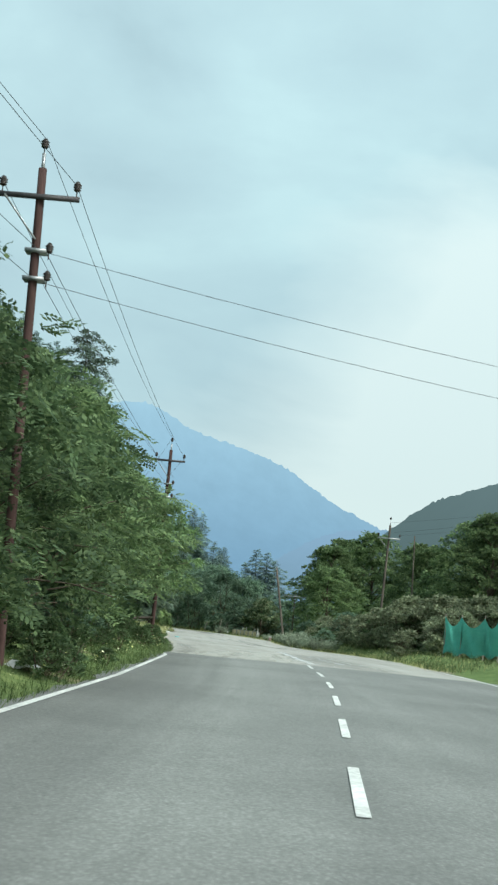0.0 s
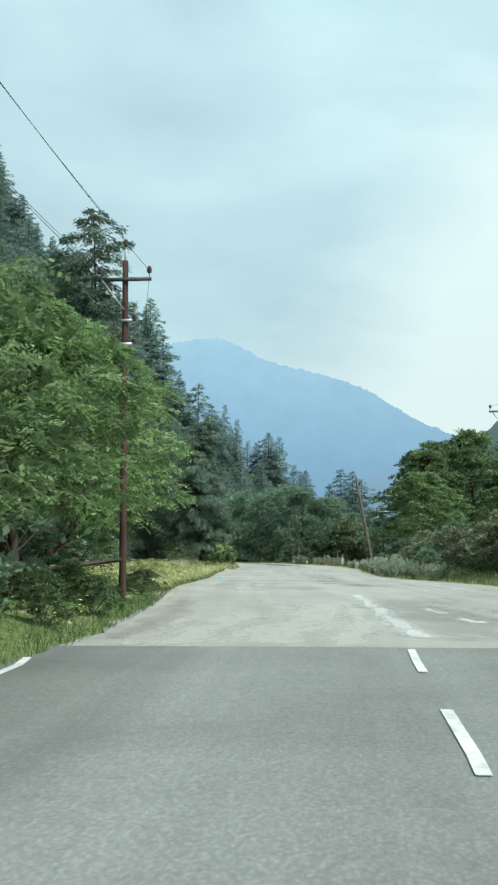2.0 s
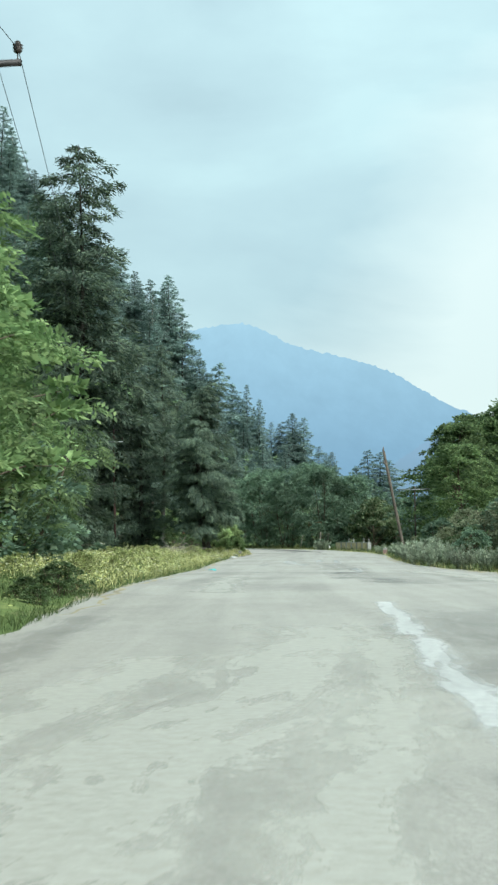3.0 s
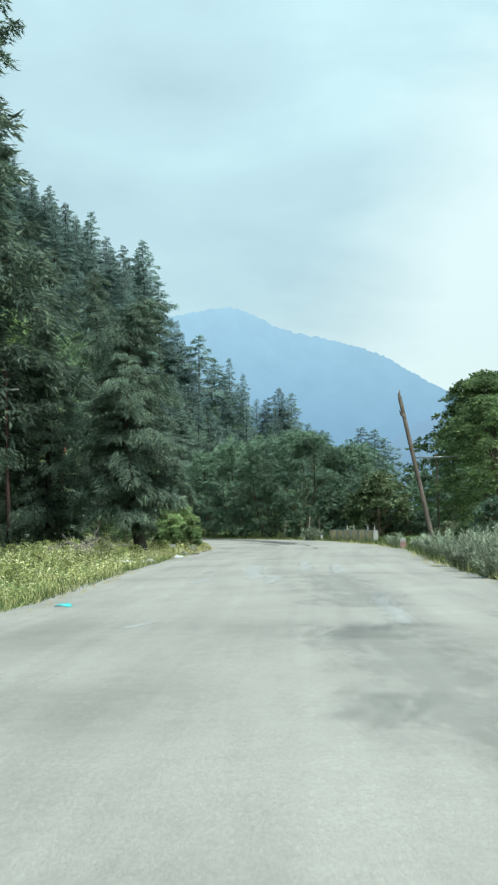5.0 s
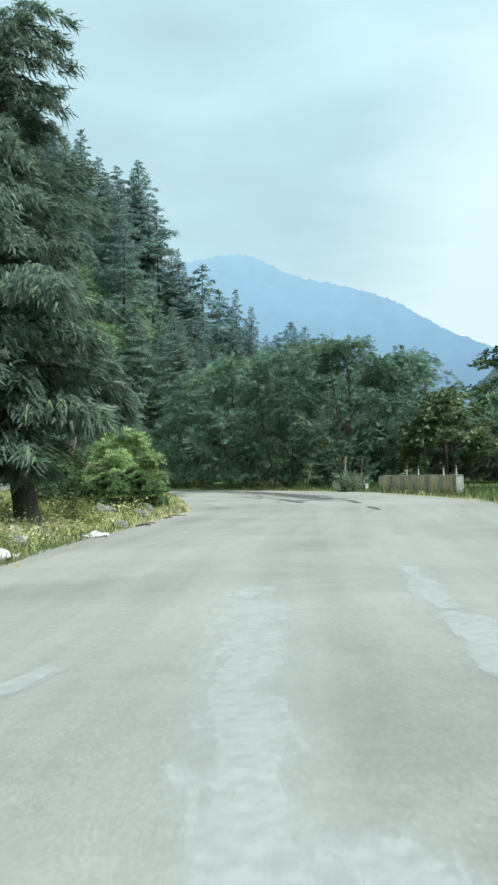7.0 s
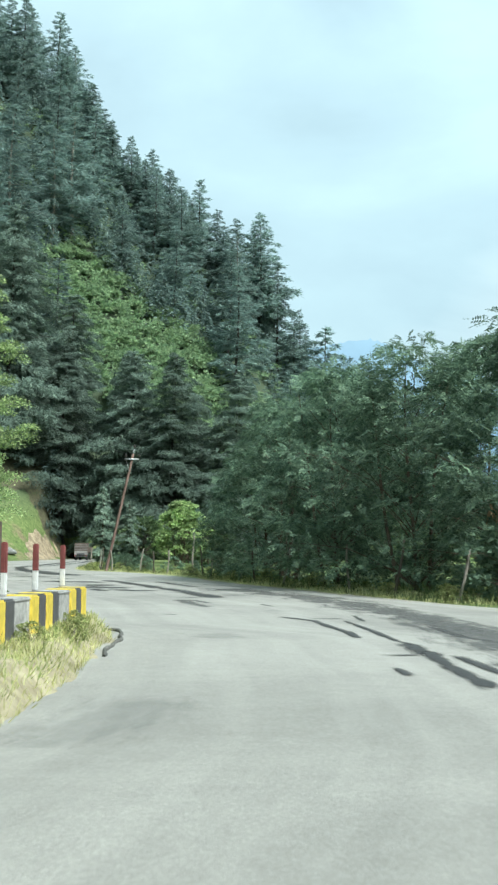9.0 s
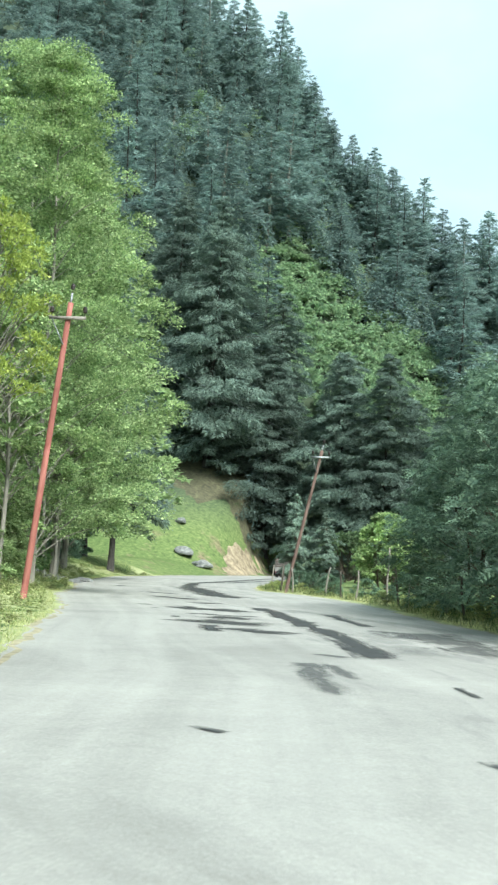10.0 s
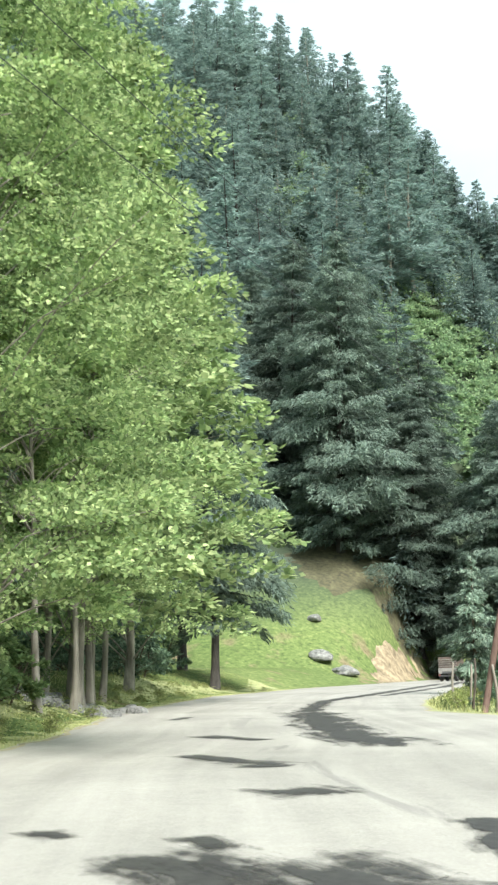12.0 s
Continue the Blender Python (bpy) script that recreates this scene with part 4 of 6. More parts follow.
DUSTYBUSH = [broadleaf_meshes(105 + s, 3.2, 2.4, 0.05, 0.1, 90, 70, 0.17, "oval", M_BUSH, M_BARK, stems=3) for s in range(2)]
BUSH = [broadleaf_meshes(100 + s, 2.6, 1.9, 0.05, 0.15, 60, 46, 0.20, "oval", M_LEAF, M_BARK, stems=3) for s in range(2)]
DARKBUSH = [broadleaf_meshes(110 + s, 3.6, 2.3, 0.06, 0.1, 70, 46, 0.24, "oval", M_LEAFDARK, M_BARK, stems=3) for s in range(2)]


def sage_meshes(seed):
    """A clump of upright, spreading grey-green stems with narrow leaves."""
    r = np.random.default_rng(seed)
    wood, cs, ah = [], [], []
    for _ in range(46):
        a, t, L = r.uniform(0, 2 * np.pi), r.uniform(0.05, 0.75), r.uniform(0.7, 1.25)
        d = np.array([math.cos(a) * t, math.sin(a) * t, 1.0])
        d /= np.linalg.norm(d)
        b = np.array([math.cos(a), math.sin(a), 0]) * r.uniform(0, 0.35)
        pts = b + d * np.linspace(0, L, 5)[:, None] + np.array([0, 0, -0.12]) * (np.linspace(0, 1, 5) ** 2)[:, None] * t
        wood.append(tube(pts, np.linspace(0.010, 0.004, 5), 4))
        n = 80
        k = r.uniform(0.12, 1.0, n)
        cs.append(np.stack([np.interp(k, np.linspace(0, 1, 5), pts[:, c]) for c in range(3)], 1))
        ah.append(unit(d * 1.0 + r.normal(size=(n, 3)) * 0.5))
    c, a = np.vstack(cs), np.vstack(ah)
    L = r.uniform(0.08, 0.2, len(c))
    v, f = kites(c, a, unit(np.cross(a, r.normal(size=a.shape))), L, L * 0.11)
    return raw_mesh("wood", *join(wood), M_BARK, True), raw_mesh("leaves", v, f, M_SAGE)


SAGE = [sage_meshes(120), sage_meshes(121)]
FOOTCEDAR = [deodar_meshes(140 + s, 36.0, 10.2, 0.42, 260, 760, M_NEEDLEFOOT, M_CEDARBARK, clear=0.02, blunt=0.56, spray=0.62, slim=0.15, weep=0.6, lump=0.32, wild=0.55, twigs=9, thick=0.12) for s in range(4)]
SIDECEDAR = [deodar_meshes(147 + s, 36.0, 9.0, 0.40, 220, 760, M_NEEDLEFOOT, M_CEDARBARK, clear=0.15, blunt=0.5, spray=0.55, slim=0.15, weep=0.75, lump=0.34, wild=0.5, twigs=8, thick=0.12) for s in range(2)]
CRESTCEDAR = [deodar_meshes(190 + s, 20.0, 6.6, 0.24, 96, 260, M_NEEDLEHAZE, M_CEDARBARK, clear=0.04 + 0.04 * s, blunt=0.74 - 0.05 * s, spray=0.72, slim=0.17, weep=0.12, lump=0.25, wild=0.5, thick=0.14) for s in range(4)]
TALLCEDAR = [deodar_meshes(195 + s, 20.0, 5.4, 0.24, 170, 420, M_NEEDLE, M_CEDARBARK, clear=0.05, blunt=0.42, spray=0.5, slim=0.15, weep=0.35, lump=0.25, wild=0.5, thick=0.15) for s in range(2)]
NEARCEDAR = [deodar_meshes(150 + s, 20.0, 6.0, 0.34, 160, 760, M_NEEDLE, M_CEDARBARK, clear=0.03, blunt=0.55, spray=0.38, slim=0.13, weep=0.75, lump=0.35, thick=0.18) for s in range(3)]
HIGHCEDAR = deodar_meshes(158, 20.0, 5.6, 0.30, 120, 700, M_NEEDLE, M_CEDARBARK, clear=0.36, blunt=0.5, spray=0.34, slim=0.13, weep=0.9, lump=0.3, thick=0.15)
HILLCEDAR = [deodar_meshes(160 + s, 30.0, 7.4 + 0.6 * (s % 3), 0.30, 92 + 6 * (s % 3), 190, M_NEEDLEHAZE, M_PALEBARK if s in (4, 5) else M_CEDARBARK, clear=(0.04, 0.06, 0.08, 0.12, 0.26, 0.18)[s], blunt=0.74 + 0.07 * (s % 3), spray=0.98, slim=0.15, weep=0.15, lump=0.26, wild=0.5, twigs=6, thick=0.14) for s in range(6)]
YOUNGCEDAR = [deodar_meshes(180, 7.2, 2.0, 0.10, 84, 300, M_NEEDLEYOUNG, M_BARK, clear=0.05, blunt=0.5, spray=0.24, slim=0.2, weep=0.9, lump=0.28, wild=0.45, thick=0.16)]
SMALLTREE = broadleaf_meshes(99, 5.6, 2.5, 0.09, 1.0, 150, 60, 0.26, "oval", M_LEAFLIGHT, M_BARK, stems=2, tight=0.9)


def plant(meshes, name, label, category, group, x, y, rz=0.0, s=1.0, sz=None, z=None):
    ob = tree_of(name, meshes, label, category, group)
    ob.location = (x, y, float(level(x, y)) - 0.05 if z is None else z)
    ob.rotation_euler = (0, 0, radians(rz))
    ob.scale = (s, s, sz or s)
    return ob


rng = np.random.default_rng(5)
# the leafy row beside the road at the start
for x, y, k, s, sz in [(-6.4, 8, 0, 1.0, 1.0), (-6.3, 16, 1, 1.0, 0.9), (-5.2, 22.5, 2, 0.85, 0.82), (-5.7, 30, 0, 1.0, 0.90), (-5.9, 38, 1, 1.05, 0.92), (-6.0, 46, 2, 1.05, 0.98),
                       (-7.4, 51, 0, 0.95, 0.95), (-8.6, 67.5, 1, 1.0, 1.05), (-12.4, 71, 2, 0.95, 1.05), (-13.5, 84, 0, 1.05, 1.0), (-16.5, 101, 1, 1.0, 1.1)]:
    # from y 36 on, the sunlight on the row is in the leaf colour
    plant(FRONT[k] if y < 36 else FRONTLIT[k % 2], "roadside_tree", "leafy green tree with feathery leaves on the roadside verge", "tree", "leafy trees along the verge", x, y, rng.uniform(0, 360), s, sz)
plant(POLETREE[0], "roadside_tree", "leafy tree with bright feathery leaves round the steel pole", "tree", "leafy trees along the verge", -5.2, 57.2, 20, 1.0, 1.0)
plant(POLETREE[1], "roadside_tree", "leafy tree with broad drooping bright green leaves beyond the pole", "tree", "leafy trees along the verge", -6.6, 66.0, 80, 1.0, 1.02)
for x, y, s in [(-6.6, 51.5, 0.9), (-7.2, 55.5, 1.0), (-6.4, 59.5, 0.75), (-7.6, 61.5, 1.0), (-5.6, 48.0, 0.6), (-8.0, 65.5, 0.9)]:
    plant(DARKBUSH[int(y) % 2], "shrub", "dark leafy shrub under the roadside trees", "shrub", "shrubs under the trees", x, y, rng.uniform(0, 360), s)
for y in np.arange(38.0, 63.0, 1.4):
    x = float(left_x(y)) - rng.uniform(3.0, 5.2)
    plant(DARKBUSH[int(y) % 2], "undergrowth_bush", "dark tangled undergrowth at the foot of the roadside trees", "shrub", "undergrowth under the trees", x, float(y), rng.uniform(0, 360), rng.uniform(0.28, 0.5))
for y in range(2, 100, 6):
    x = float(left_x(y)) - rng.uniform(5.5, 9.0)
    plant(DARKBUSH[y % 2], "shrub", "dark leafy shrub under the roadside trees", "shrub", "shrubs under the trees", x, y, rng.uniform(0, 360), rng.uniform(0.9, 1.4))
for x, y, s in [(-14, 20, 1.3), (-14, 32, 1.35), (-15, 44, 1.4), (-15.5, 56, 1.4), (-17, 68, 1.3), (-21, 80, 1.4), (-24, 92, 1.4)]:
    plant(ROBINIA[int(y) % 3], "woodland_tree", "dark green feathery tree behind the verge", "tree", "trees behind the verge", x, y, rng.uniform(0, 360), s)
for y in np.arange(9, 74, 1.0):
    x = float(left_x(y)) - rng.uniform(0.8, 4.0)
    plant(BUSH[int(y) % 2], "weed", "low leafy green weed in the shaded verge", "weed", "weeds on the verge", x, float(y), rng.uniform(0, 360), rng.uniform(0.14, 0.36))
for y in np.arange(73, 136, 1.15):
    x = float(left_x(y)) - rng.uniform(0.9, 6.5)
    plant(MEADOWWEED[int(y * 2) % 2], "flowering_weed", "low yellow-green flowering weed on the verge", "weed", "flowering weeds on the verge", x, float(y), rng.uniform(0, 360), rng.uniform(0.14, 0.30))
for x, y, s, sz in [(-24.6, 135.0, 1.35, 1.45), (-21.6, 133.4, 1.3, 1.64)]:
    plant(TALLCEDAR[int(-x) % 2], "cedar_tree", "very tall dark cedar above the verge trees", "tree", "cedars near the road", x, y, rng.uniform(0, 360), s, sz)
# cedars beside the flowery verge
BIGCEDAR = deodar_meshes(7, 13.0, 3.35, 0.27, 170, 820, M_NEEDLE, M_CEDARBARK, clear=0.10, blunt=0.42, spray=0.34, slim=0.10, weep=0.8, lump=0.30, wild=0.5, bent=0.8, lean=-0.7, thick=0.16)
plant(BIGCEDAR, "cedar_tree", "tall dark cedar with a drooping bent tip beside the road", "tree", "", -10.7, 129.0)
for x, y, s, k in [(-16.5, 133, 0.62, 0), (-20, 122, 0.7, 1), (-24, 138, 0.8, 2), (-29, 126, 0.85, 0), (-22, 112, 0.6, 1), (-33, 146, 0.9, 2), (-27, 156, 0.75, 0), (-37, 165, 0.9, 1)]:
    plant(NEARCEDAR[k % 3], "cedar_tree", "dark green cedar with spreading boughs near the verge", "tree", "cedars near the road", x, y, rng.uniform(0, 360), s)
for x, y, s, sz in [(-19.2, 154.5, 0.8, 1.0), (-25.5, 160.5, 0.8, 0.95)]:
    plant(HIGHCEDAR, "cedar_tree", "dark cedar with high hanging boughs behind the corner", "tree", "cedars near the road", x, y, 40 * x, s, sz)
# far side of the bend
for i, (x, y, s) in enumerate([(-1.2, 171, 0.9), (-4.8, 170, 1.0), (-9.0, 174.5, 1.02), (-12.5, 179.5, 1.0), (-15.8, 185.5, 0.96), (-18.3, 191, 0.82), (-7.0, 181, 1.12), (-13.5, 190, 1.1), (0.2, 181, 0.62), (-3.5, 186, 0.95)]):
    plant(ROBINIA[i % 3], "robinia_tree", "dark green feathery tree on the outside of the bend", "tree", "trees round the bend", x, y, rng.uniform(0, 360), s)
plant(LIGHTTREE[0], "small_tree", "spreading small tree with pale blossom clusters behind the parapet", "tree", "", 0.6, 166.0, 30, 0.9)
for x, y, s in [(-2.6, 168.5, 1.0), (3.0, 169, 1.1), (5.2, 166, 1.0), (7.5, 170, 1.2), (10, 168, 1.2), (4.4, 174, 1.4), (1.0, 173, 1.2), (8.0, 178, 1.5), (-5.2, 166.5, 0.7)]:
    plant(DARKBUSH[int(y) % 2], "shrub", "dark green shrub below the trees beyond the parapet", "shrub", "shrubs beyond the parapet", x, y, rng.uniform(0, 360), s)
for x, y, s, sz, k in [(10.5, 186, 1.0, 0.95, 0), (17, 190, 1.1, 1.15, 1), (13, 200, 1.1, 1.1, 0), (24, 184, 1.1, 1.05, 1), (8.6, 151, 0.78, 0.62, 1)]:
    plant(ROUND[k], "broadleaf_tree", "rounded dense green tree beyond the bushes", "tree", "rounded trees", x, y, rng.uniform(0, 360), s, sz)
for x, y, s in [(19, 98, 0.75), (23, 104, 0.9), (27, 96, 0.85), (20, 112, 0.8), (30, 110, 0.95), (16.5, 118, 0.65), (25, 122, 0.9), (24, 84, 0.7), (34, 100, 1.0)]:
    plant(ROUND[int(x) % 2], "broadleaf_tree", "dusky green tree behind the roadside bushes", "tree", "trees behind the bushes", x, y, rng.uniform(0, 360), s)
# bushes on the outer verge
for y in np.arange(64, 134, 3.2):
    for off in (2.6, 5.4):
        x = float(right_x(y)) + off + rng.uniform(-0.6, 0.9)
        if (62 < y < 76) or (off < 4 and 78 < y < 99):
            continue
        k = rng.random()
        kind = DUSTYBUSH[int(y) % 2] if k < 0.6 else (BUSH if k < 0.85 else DARKBUSH)[int(y) % 2]
        plant(kind, "shrub", "brown-green bush on the roadside bank", "shrub", "bushes on the outer verge", x, float(y), rng.uniform(0, 360), rng.uniform(0.55, 0.9) * (0.6 if off < 3 else 1.1))
for x, y, s in [(11.6, 86, 1.15), (10.0, 90, 0.9), (13.6, 84, 1.2), (15.5, 80, 1.2), (17.5, 78, 1.3), (9.2, 95, 0.8), (20, 82, 1.5), (13.0, 78.5, 0.7)]:
    plant(DUSTYBUSH[int(y) % 2], "shrub", "large dusty brown-green bush beside the net fence", "shrub", "bushes on the outer verge", x, y, rng.uniform(0, 360), s)
for x, y, s in [(4.0, 103, 0.85), (3.8, 107, 0.9), (3.6, 111, 0.9), (4.2, 114, 0.9), (3.3, 118, 1.0), (3.2, 124, 0.8), (2.9, 129, 0.8), (1.7, 138, 0.7), (-4.3, 159.6, 0.95), (-4.8, 161, 0.6), (4.7, 99, 0.9), (5.7, 94, 0.9), (4.7, 104.5, 1.05), (4.5, 108.5, 1.1), (4.6, 112, 1.0), (5.1, 100.5, 1.0), (6.6, 91, 0.9)]:
    plant(SAGE[int(y) % 2], "sage_bush", "pale grey-green sage clump at the road edge", "shrub", "sage clumps", x, y, rng.uniform(0, 360), s)
for x, y, s in [(-9.75, 137.8, 0.34), (-10.2, 139.4, 0.36), (-10.9, 140.2, 0.42), (-10.6, 136.6, 0.36), (-11.6, 142, 0.42), (-9.9, 138.6, 0.3), (-9.45, 135.6, 0.4), (-9.8, 136.4, 0.45), (-10.3, 135.0, 0.4), (-12.7, 151.4, 0.13), (-13.2, 151.8, 0.15)]:
    plant(WEED[0], "weed", "bright green leafy weed beside the striped parapet", "weed", "weeds by the parapet", x, y, rng.uniform(0, 360), s)
for x, y, s in [(-14.2, 143, 0.6), (-15.0, 147, 0.7), (-13.5, 139.5, 0.55), (-12.0, 137.2, 0.4), (-17.5, 151, 0.7), (-43, 258, 1.6), (-48, 262, 1.9), (-39, 250, 1.4), (-34, 238, 1.2), (-24, 205, 0.9)]:
    plant(BUSH[int(y) % 2], "shrub", "bright green leafy bush beside the bend", "shrub", "bushes by the bend", x, y, rng.uniform(0, 360), s)
for x, y, s in [(-10.9, 139.4, 0.78), (-11.6, 141.6, 0.7), (-10.6, 137.2, 0.55)]:
    plant(SAPLING[0], "sapling", "bright green feathery sapling behind the striped parapet", "tree", "saplings by the parapet", x, y, rng.uniform(0, 360), s)
plant(YELLOWTREE[0], "young_tree", "yellow-green young tree beside the pinkish pole", "tree", "", -31.6, 178.8, 40, 1.0, 1.4)
# tall trees on the inside of the bend
for i, (x, y, s, sz) in enumerate([(-36.5, 189, 0.80, 0.86), (-45, 199, 1.0, 1.05), (-49.5, 209, 1.1, 1.0), (-47.5, 205, 0.8, 0.80), (-54.5, 219, 1.0, 0.86), (-42, 183, 1.0, 1.08), (-37, 174, 0.8, 0.9), (-55, 206, 1.0, 1.0), (-51, 193, 1.05, 1.1)]):
    plant((TALLNEAR if i in (0, 1, 3, 5, 6) else TALL)[i % 2], "tall_tree", "tall light green tree with pale trunk inside the bend", "tree", "tall trees inside the bend", x, y, rng.uniform(0, 360), s, sz)
for x, y, s, a in [(-45.2, 203.5, 0.9, 10), (-46.3, 205.2, 1.0, 80), (-46.9, 206.4, 0.85, 200), (-47.8, 207.6, 1.05, 300), (-48.8, 209.3, 0.95, 150), (-50.3, 211.5, 1.0, 40), (-43.3, 199.8, 0.9, 260), (-34.5, 184.0, 0.8, 120)]:
    plant(SLENDER[0], "slender_tree", "slender young tree with pale thin trunk at the wood's edge", "tree", "slender trees inside the bend", x, y, a, s)
for x, y, s in [(-42, 191, 0.9), (-44, 195, 0.8), (-37.5, 183, 0.9), (-36, 179.5, 0.8), (-47, 203, 0.6)]:
    plant(BUSH[int(y) % 2], "shrub", "green leafy undergrowth at the wood's edge", "shrub", "undergrowth inside the bend", x, y, rng.uniform(0, 360), s)
for x, y, h, w in [(-61.6, 237, 27, 0.7), (-68.0, 243, 31, 0.76), (-79, 254, 32, 0.8), (-67, 228, 24, 0.65), (-76, 236, 28, 0.8), (-89, 264, 30, 0.8)]:
    plant(SIDECEDAR[int(-y) % 2], "cedar_tree", "dark cedar with hanging sprays behind the tall trees", "tree", "cedars behind the tall trees", x, y, rng.uniform(0, 360), w, h / 36)
for x, y, s in [(-36.8, 182.5, 0.9), (-38.6, 187, 1.0), (-41.2, 191.5, 0.9), (-35.6, 178.0, 0.9), (-34.2, 174.5, 0.8), (-43.5, 195.5, 0.8)]:
    plant(UNDERTREE[int(y) % 2], "young_tree", "light green young tree below the tall trees", "tree", "young trees inside the bend", x, y, rng.uniform(0, 360), s)
for x, y, s in [(-39.8, 192.0, 0.8), (-41.2, 194.0, 0.95), (-42.8, 195.6, 0.8), (-39.0, 189.8, 0.7), (-43.6, 198.4, 0.7), (-40.4, 190.6, 1.0)]:
    plant(WEED[0], "shrub", "bright green leafy shrub at the wood's edge", "shrub", "undergrowth inside the bend", x, y, rng.uniform(0, 360), s)
# Dark shrubs added as backing, so the gap behind the cedar trunks looks shaded.
for x, y, s in [(-66, 224, 0.7), (-69, 229, 0.7), (-71, 236, 0.7), (-73, 243, 0.7), (-62, 217, 0.8), (-63, 231, 0.9), (-66, 236.5, 1.0), (-60, 226, 0.8)]:
    plant(DARKBUSH[int(y) % 2], "shrub", "dark shrub added to fill the shaded gap below the cedars", "shrub", "undergrowth inside the bend", x, y, 37 * y, s)
for x, y, s in [(-45, 187, 1.1), (-47, 192, 1.2), (-50, 197, 1.2), (-53, 203, 1.2), (-56, 210, 1.2), (-59, 216, 1.1), (-61, 222, 1.0), (-49, 189, 1.3), (-42, 182, 1.0)]:
    plant(DARKBUSH[int(y) % 2], "shrub", "dark undergrowth shrub in the wood inside the bend", "shrub", "undergrowth inside the bend", x, y, rng.uniform(0, 360), s)
for x, y, s in [(-35.4, 183.5, 0.8), (-36.6, 186, 0.9), (-37.8, 188.4, 0.8), (-39.2, 190.5, 0.9), (-34.4, 180.8, 0.7), (-40.8, 192.5, 0.8), (-38.8, 187.6, 1.2), (-42.5, 196, 0.7)]:
    plant(SAPLING[0], "sapling", "bright green feathery sapling at the wood's edge", "tree", "saplings inside the bend", x, y, rng.uniform(0, 360), s)
for i, y in enumerate(np.arange(193, 244, 2.6)):
    plant(DARKBUSH[i % 2], "undergrowth_bush", "dark leafy bush tangled behind the fence", "shrub", "bushes behind the fence", float(right_x(y)) + 3.2 + 1.3 * math.sin(i * 2.4), float(y), 53 * i, 0.25 + 0.07 * math.sin(i * 1.7))
plant(SMALLTREE, "small_tree", "rounded bright green small tree behind the fence", "tree", "", -34.7, 232, 70, 1.0)
plant(YOUNGCEDAR[0], "young_cedar", "young cedar standing on the verge by the fence", "tree", "young cedars", -42.0, 232.0, 0, 1.0)
plant(YOUNGCEDAR[0], "young_cedar", "young cedar standing on the verge by the fence", "tree", "young cedars", -39.9, 233.2, 120, 0.82)

# the wooded hillside
CREST_TREES = [(-127.5, 398, 141.5), (-116.7, 400, 127.8), (-112.5, 402, 117.5), (-109.6, 400, 118.0), (-104.5, 401, 108.5), (-98.9, 399, 103.3), (-94.0, 400, 100.0), (-88.5, 398, 94.0), (-81.5, 400, 91.7), (-77.5, 402, 84.5), (-71.6, 399, 81.0), (-66.3, 400, 82.2),
               (-62.0, 400, 70.0), (-56.7, 400, 58.6), (-51.2, 400, 54.5), (-46.5, 402, 47.5), (-42.0, 400, 47.2), (-38.1, 400, 42.5), (-31.8, 400, 34.8), (-28.0, 399, 37.8), (-24.6, 401, 36.6), (-5.3, 400, 26.3), (-1.8, 401, 25.7), (1.2, 399, 23.0), (-8.6, 399, 21.5)]
for i, (x, y, zt) in enumerate(CREST_TREES):
    h = zt + 0.4 - float(level(x, y))
    plant(CRESTCEDAR[i % 4], "cedar_tree", "dark deodar cedar standing on the hill crest", "tree", "deodar cedars on the hillside", x, y, i * 47, h / 20 * (1.15 if x > -45 else 1.0) * (0.62 if x in (-38.1, -42.0, -56.7) else 1.0), h / 20)


def skyline(x, y):
    """Highest tree top that keeps below the crest trees, seen up the road and from the bend."""
    lid = 1e9
    if x < -121:
        return lid
    for ex, ey in ((-1.0, 94.0), (-6.0, 140.0)):
        c = sorted(((t[0] - ex) / (t[1] - ey), (t[2] - 1) / (t[1] - ey)) for t in CREST_TREES)
        lid = min(lid, 1 + (y - ey) * float(np.interp((x - ex) / (y - ey), [p[0] for p in c], [p[1] for p in c])))
    return lid


n = 0
for gx in np.arange(-205, 14, 12.6):
    for gy in np.arange(296, 440, 13.0):
        x, y = gx + rng.uniform(-4.6, 4.6), gy + rng.uniform(-5.0, 5.0)
        z = float(level(x, y))
        if n >= 285 or z < 5 or (x < -185 and y > 395):
            continue
        if -100 < x < -56 and 314 < y < 364:
            continue
        if x > -56 and y < 350 and rng.random() < 0.6:
            continue
        if x > -96 and y < 306:
            continue
        h = rng.uniform(19, 34) * (1.0 if z > 8 else 0.8) * (0.6 if x > -60 else 1.0)
        h = min(h, skyline(x, y) - 2.5 - z)
        if h < 7:
            continue
        n += 1
        plant(HILLCEDAR[rng.integers(6)], "cedar_tree", "dark deodar cedar on the steep hillside", "tree", "deodar cedars on the hillside", x, y, rng.uniform(0, 360), max(h, 17) / 30 * rng.uniform(1.1, 1.4), h / 30, z - 0.3)
for x, y, h, w in [(-81.5, 296, 40, 1.0), (-74.0, 300, 31, 0.9), (-63, 301, 32, 0.95), (-91, 303, 36, 1.0), (-76, 307, 36, 0.95), (-100, 300, 31, 0.9), (-108, 297, 27, 0.9), (-117, 303, 30, 0.95), (-56, 298, 31, 0.95),
                   (-47, 302, 27, 0.9), (-85, 309, 30, 0.85), (-65, 305, 33, 0.9), (-39, 301, 23, 0.8), (-33, 302, 19, 0.7), (-103, 312, 26, 0.85), (-55, 308, 26, 0.8), (-93, 313, 26, 0.85)]:
    plant(FOOTCEDAR[int(-x) % 4], "cedar_tree", "large dark cedar with hanging sprays at the hill's foot", "tree", "cedars at the foot of the hill", x, y, rng.uniform(0, 360), w, h / 36)


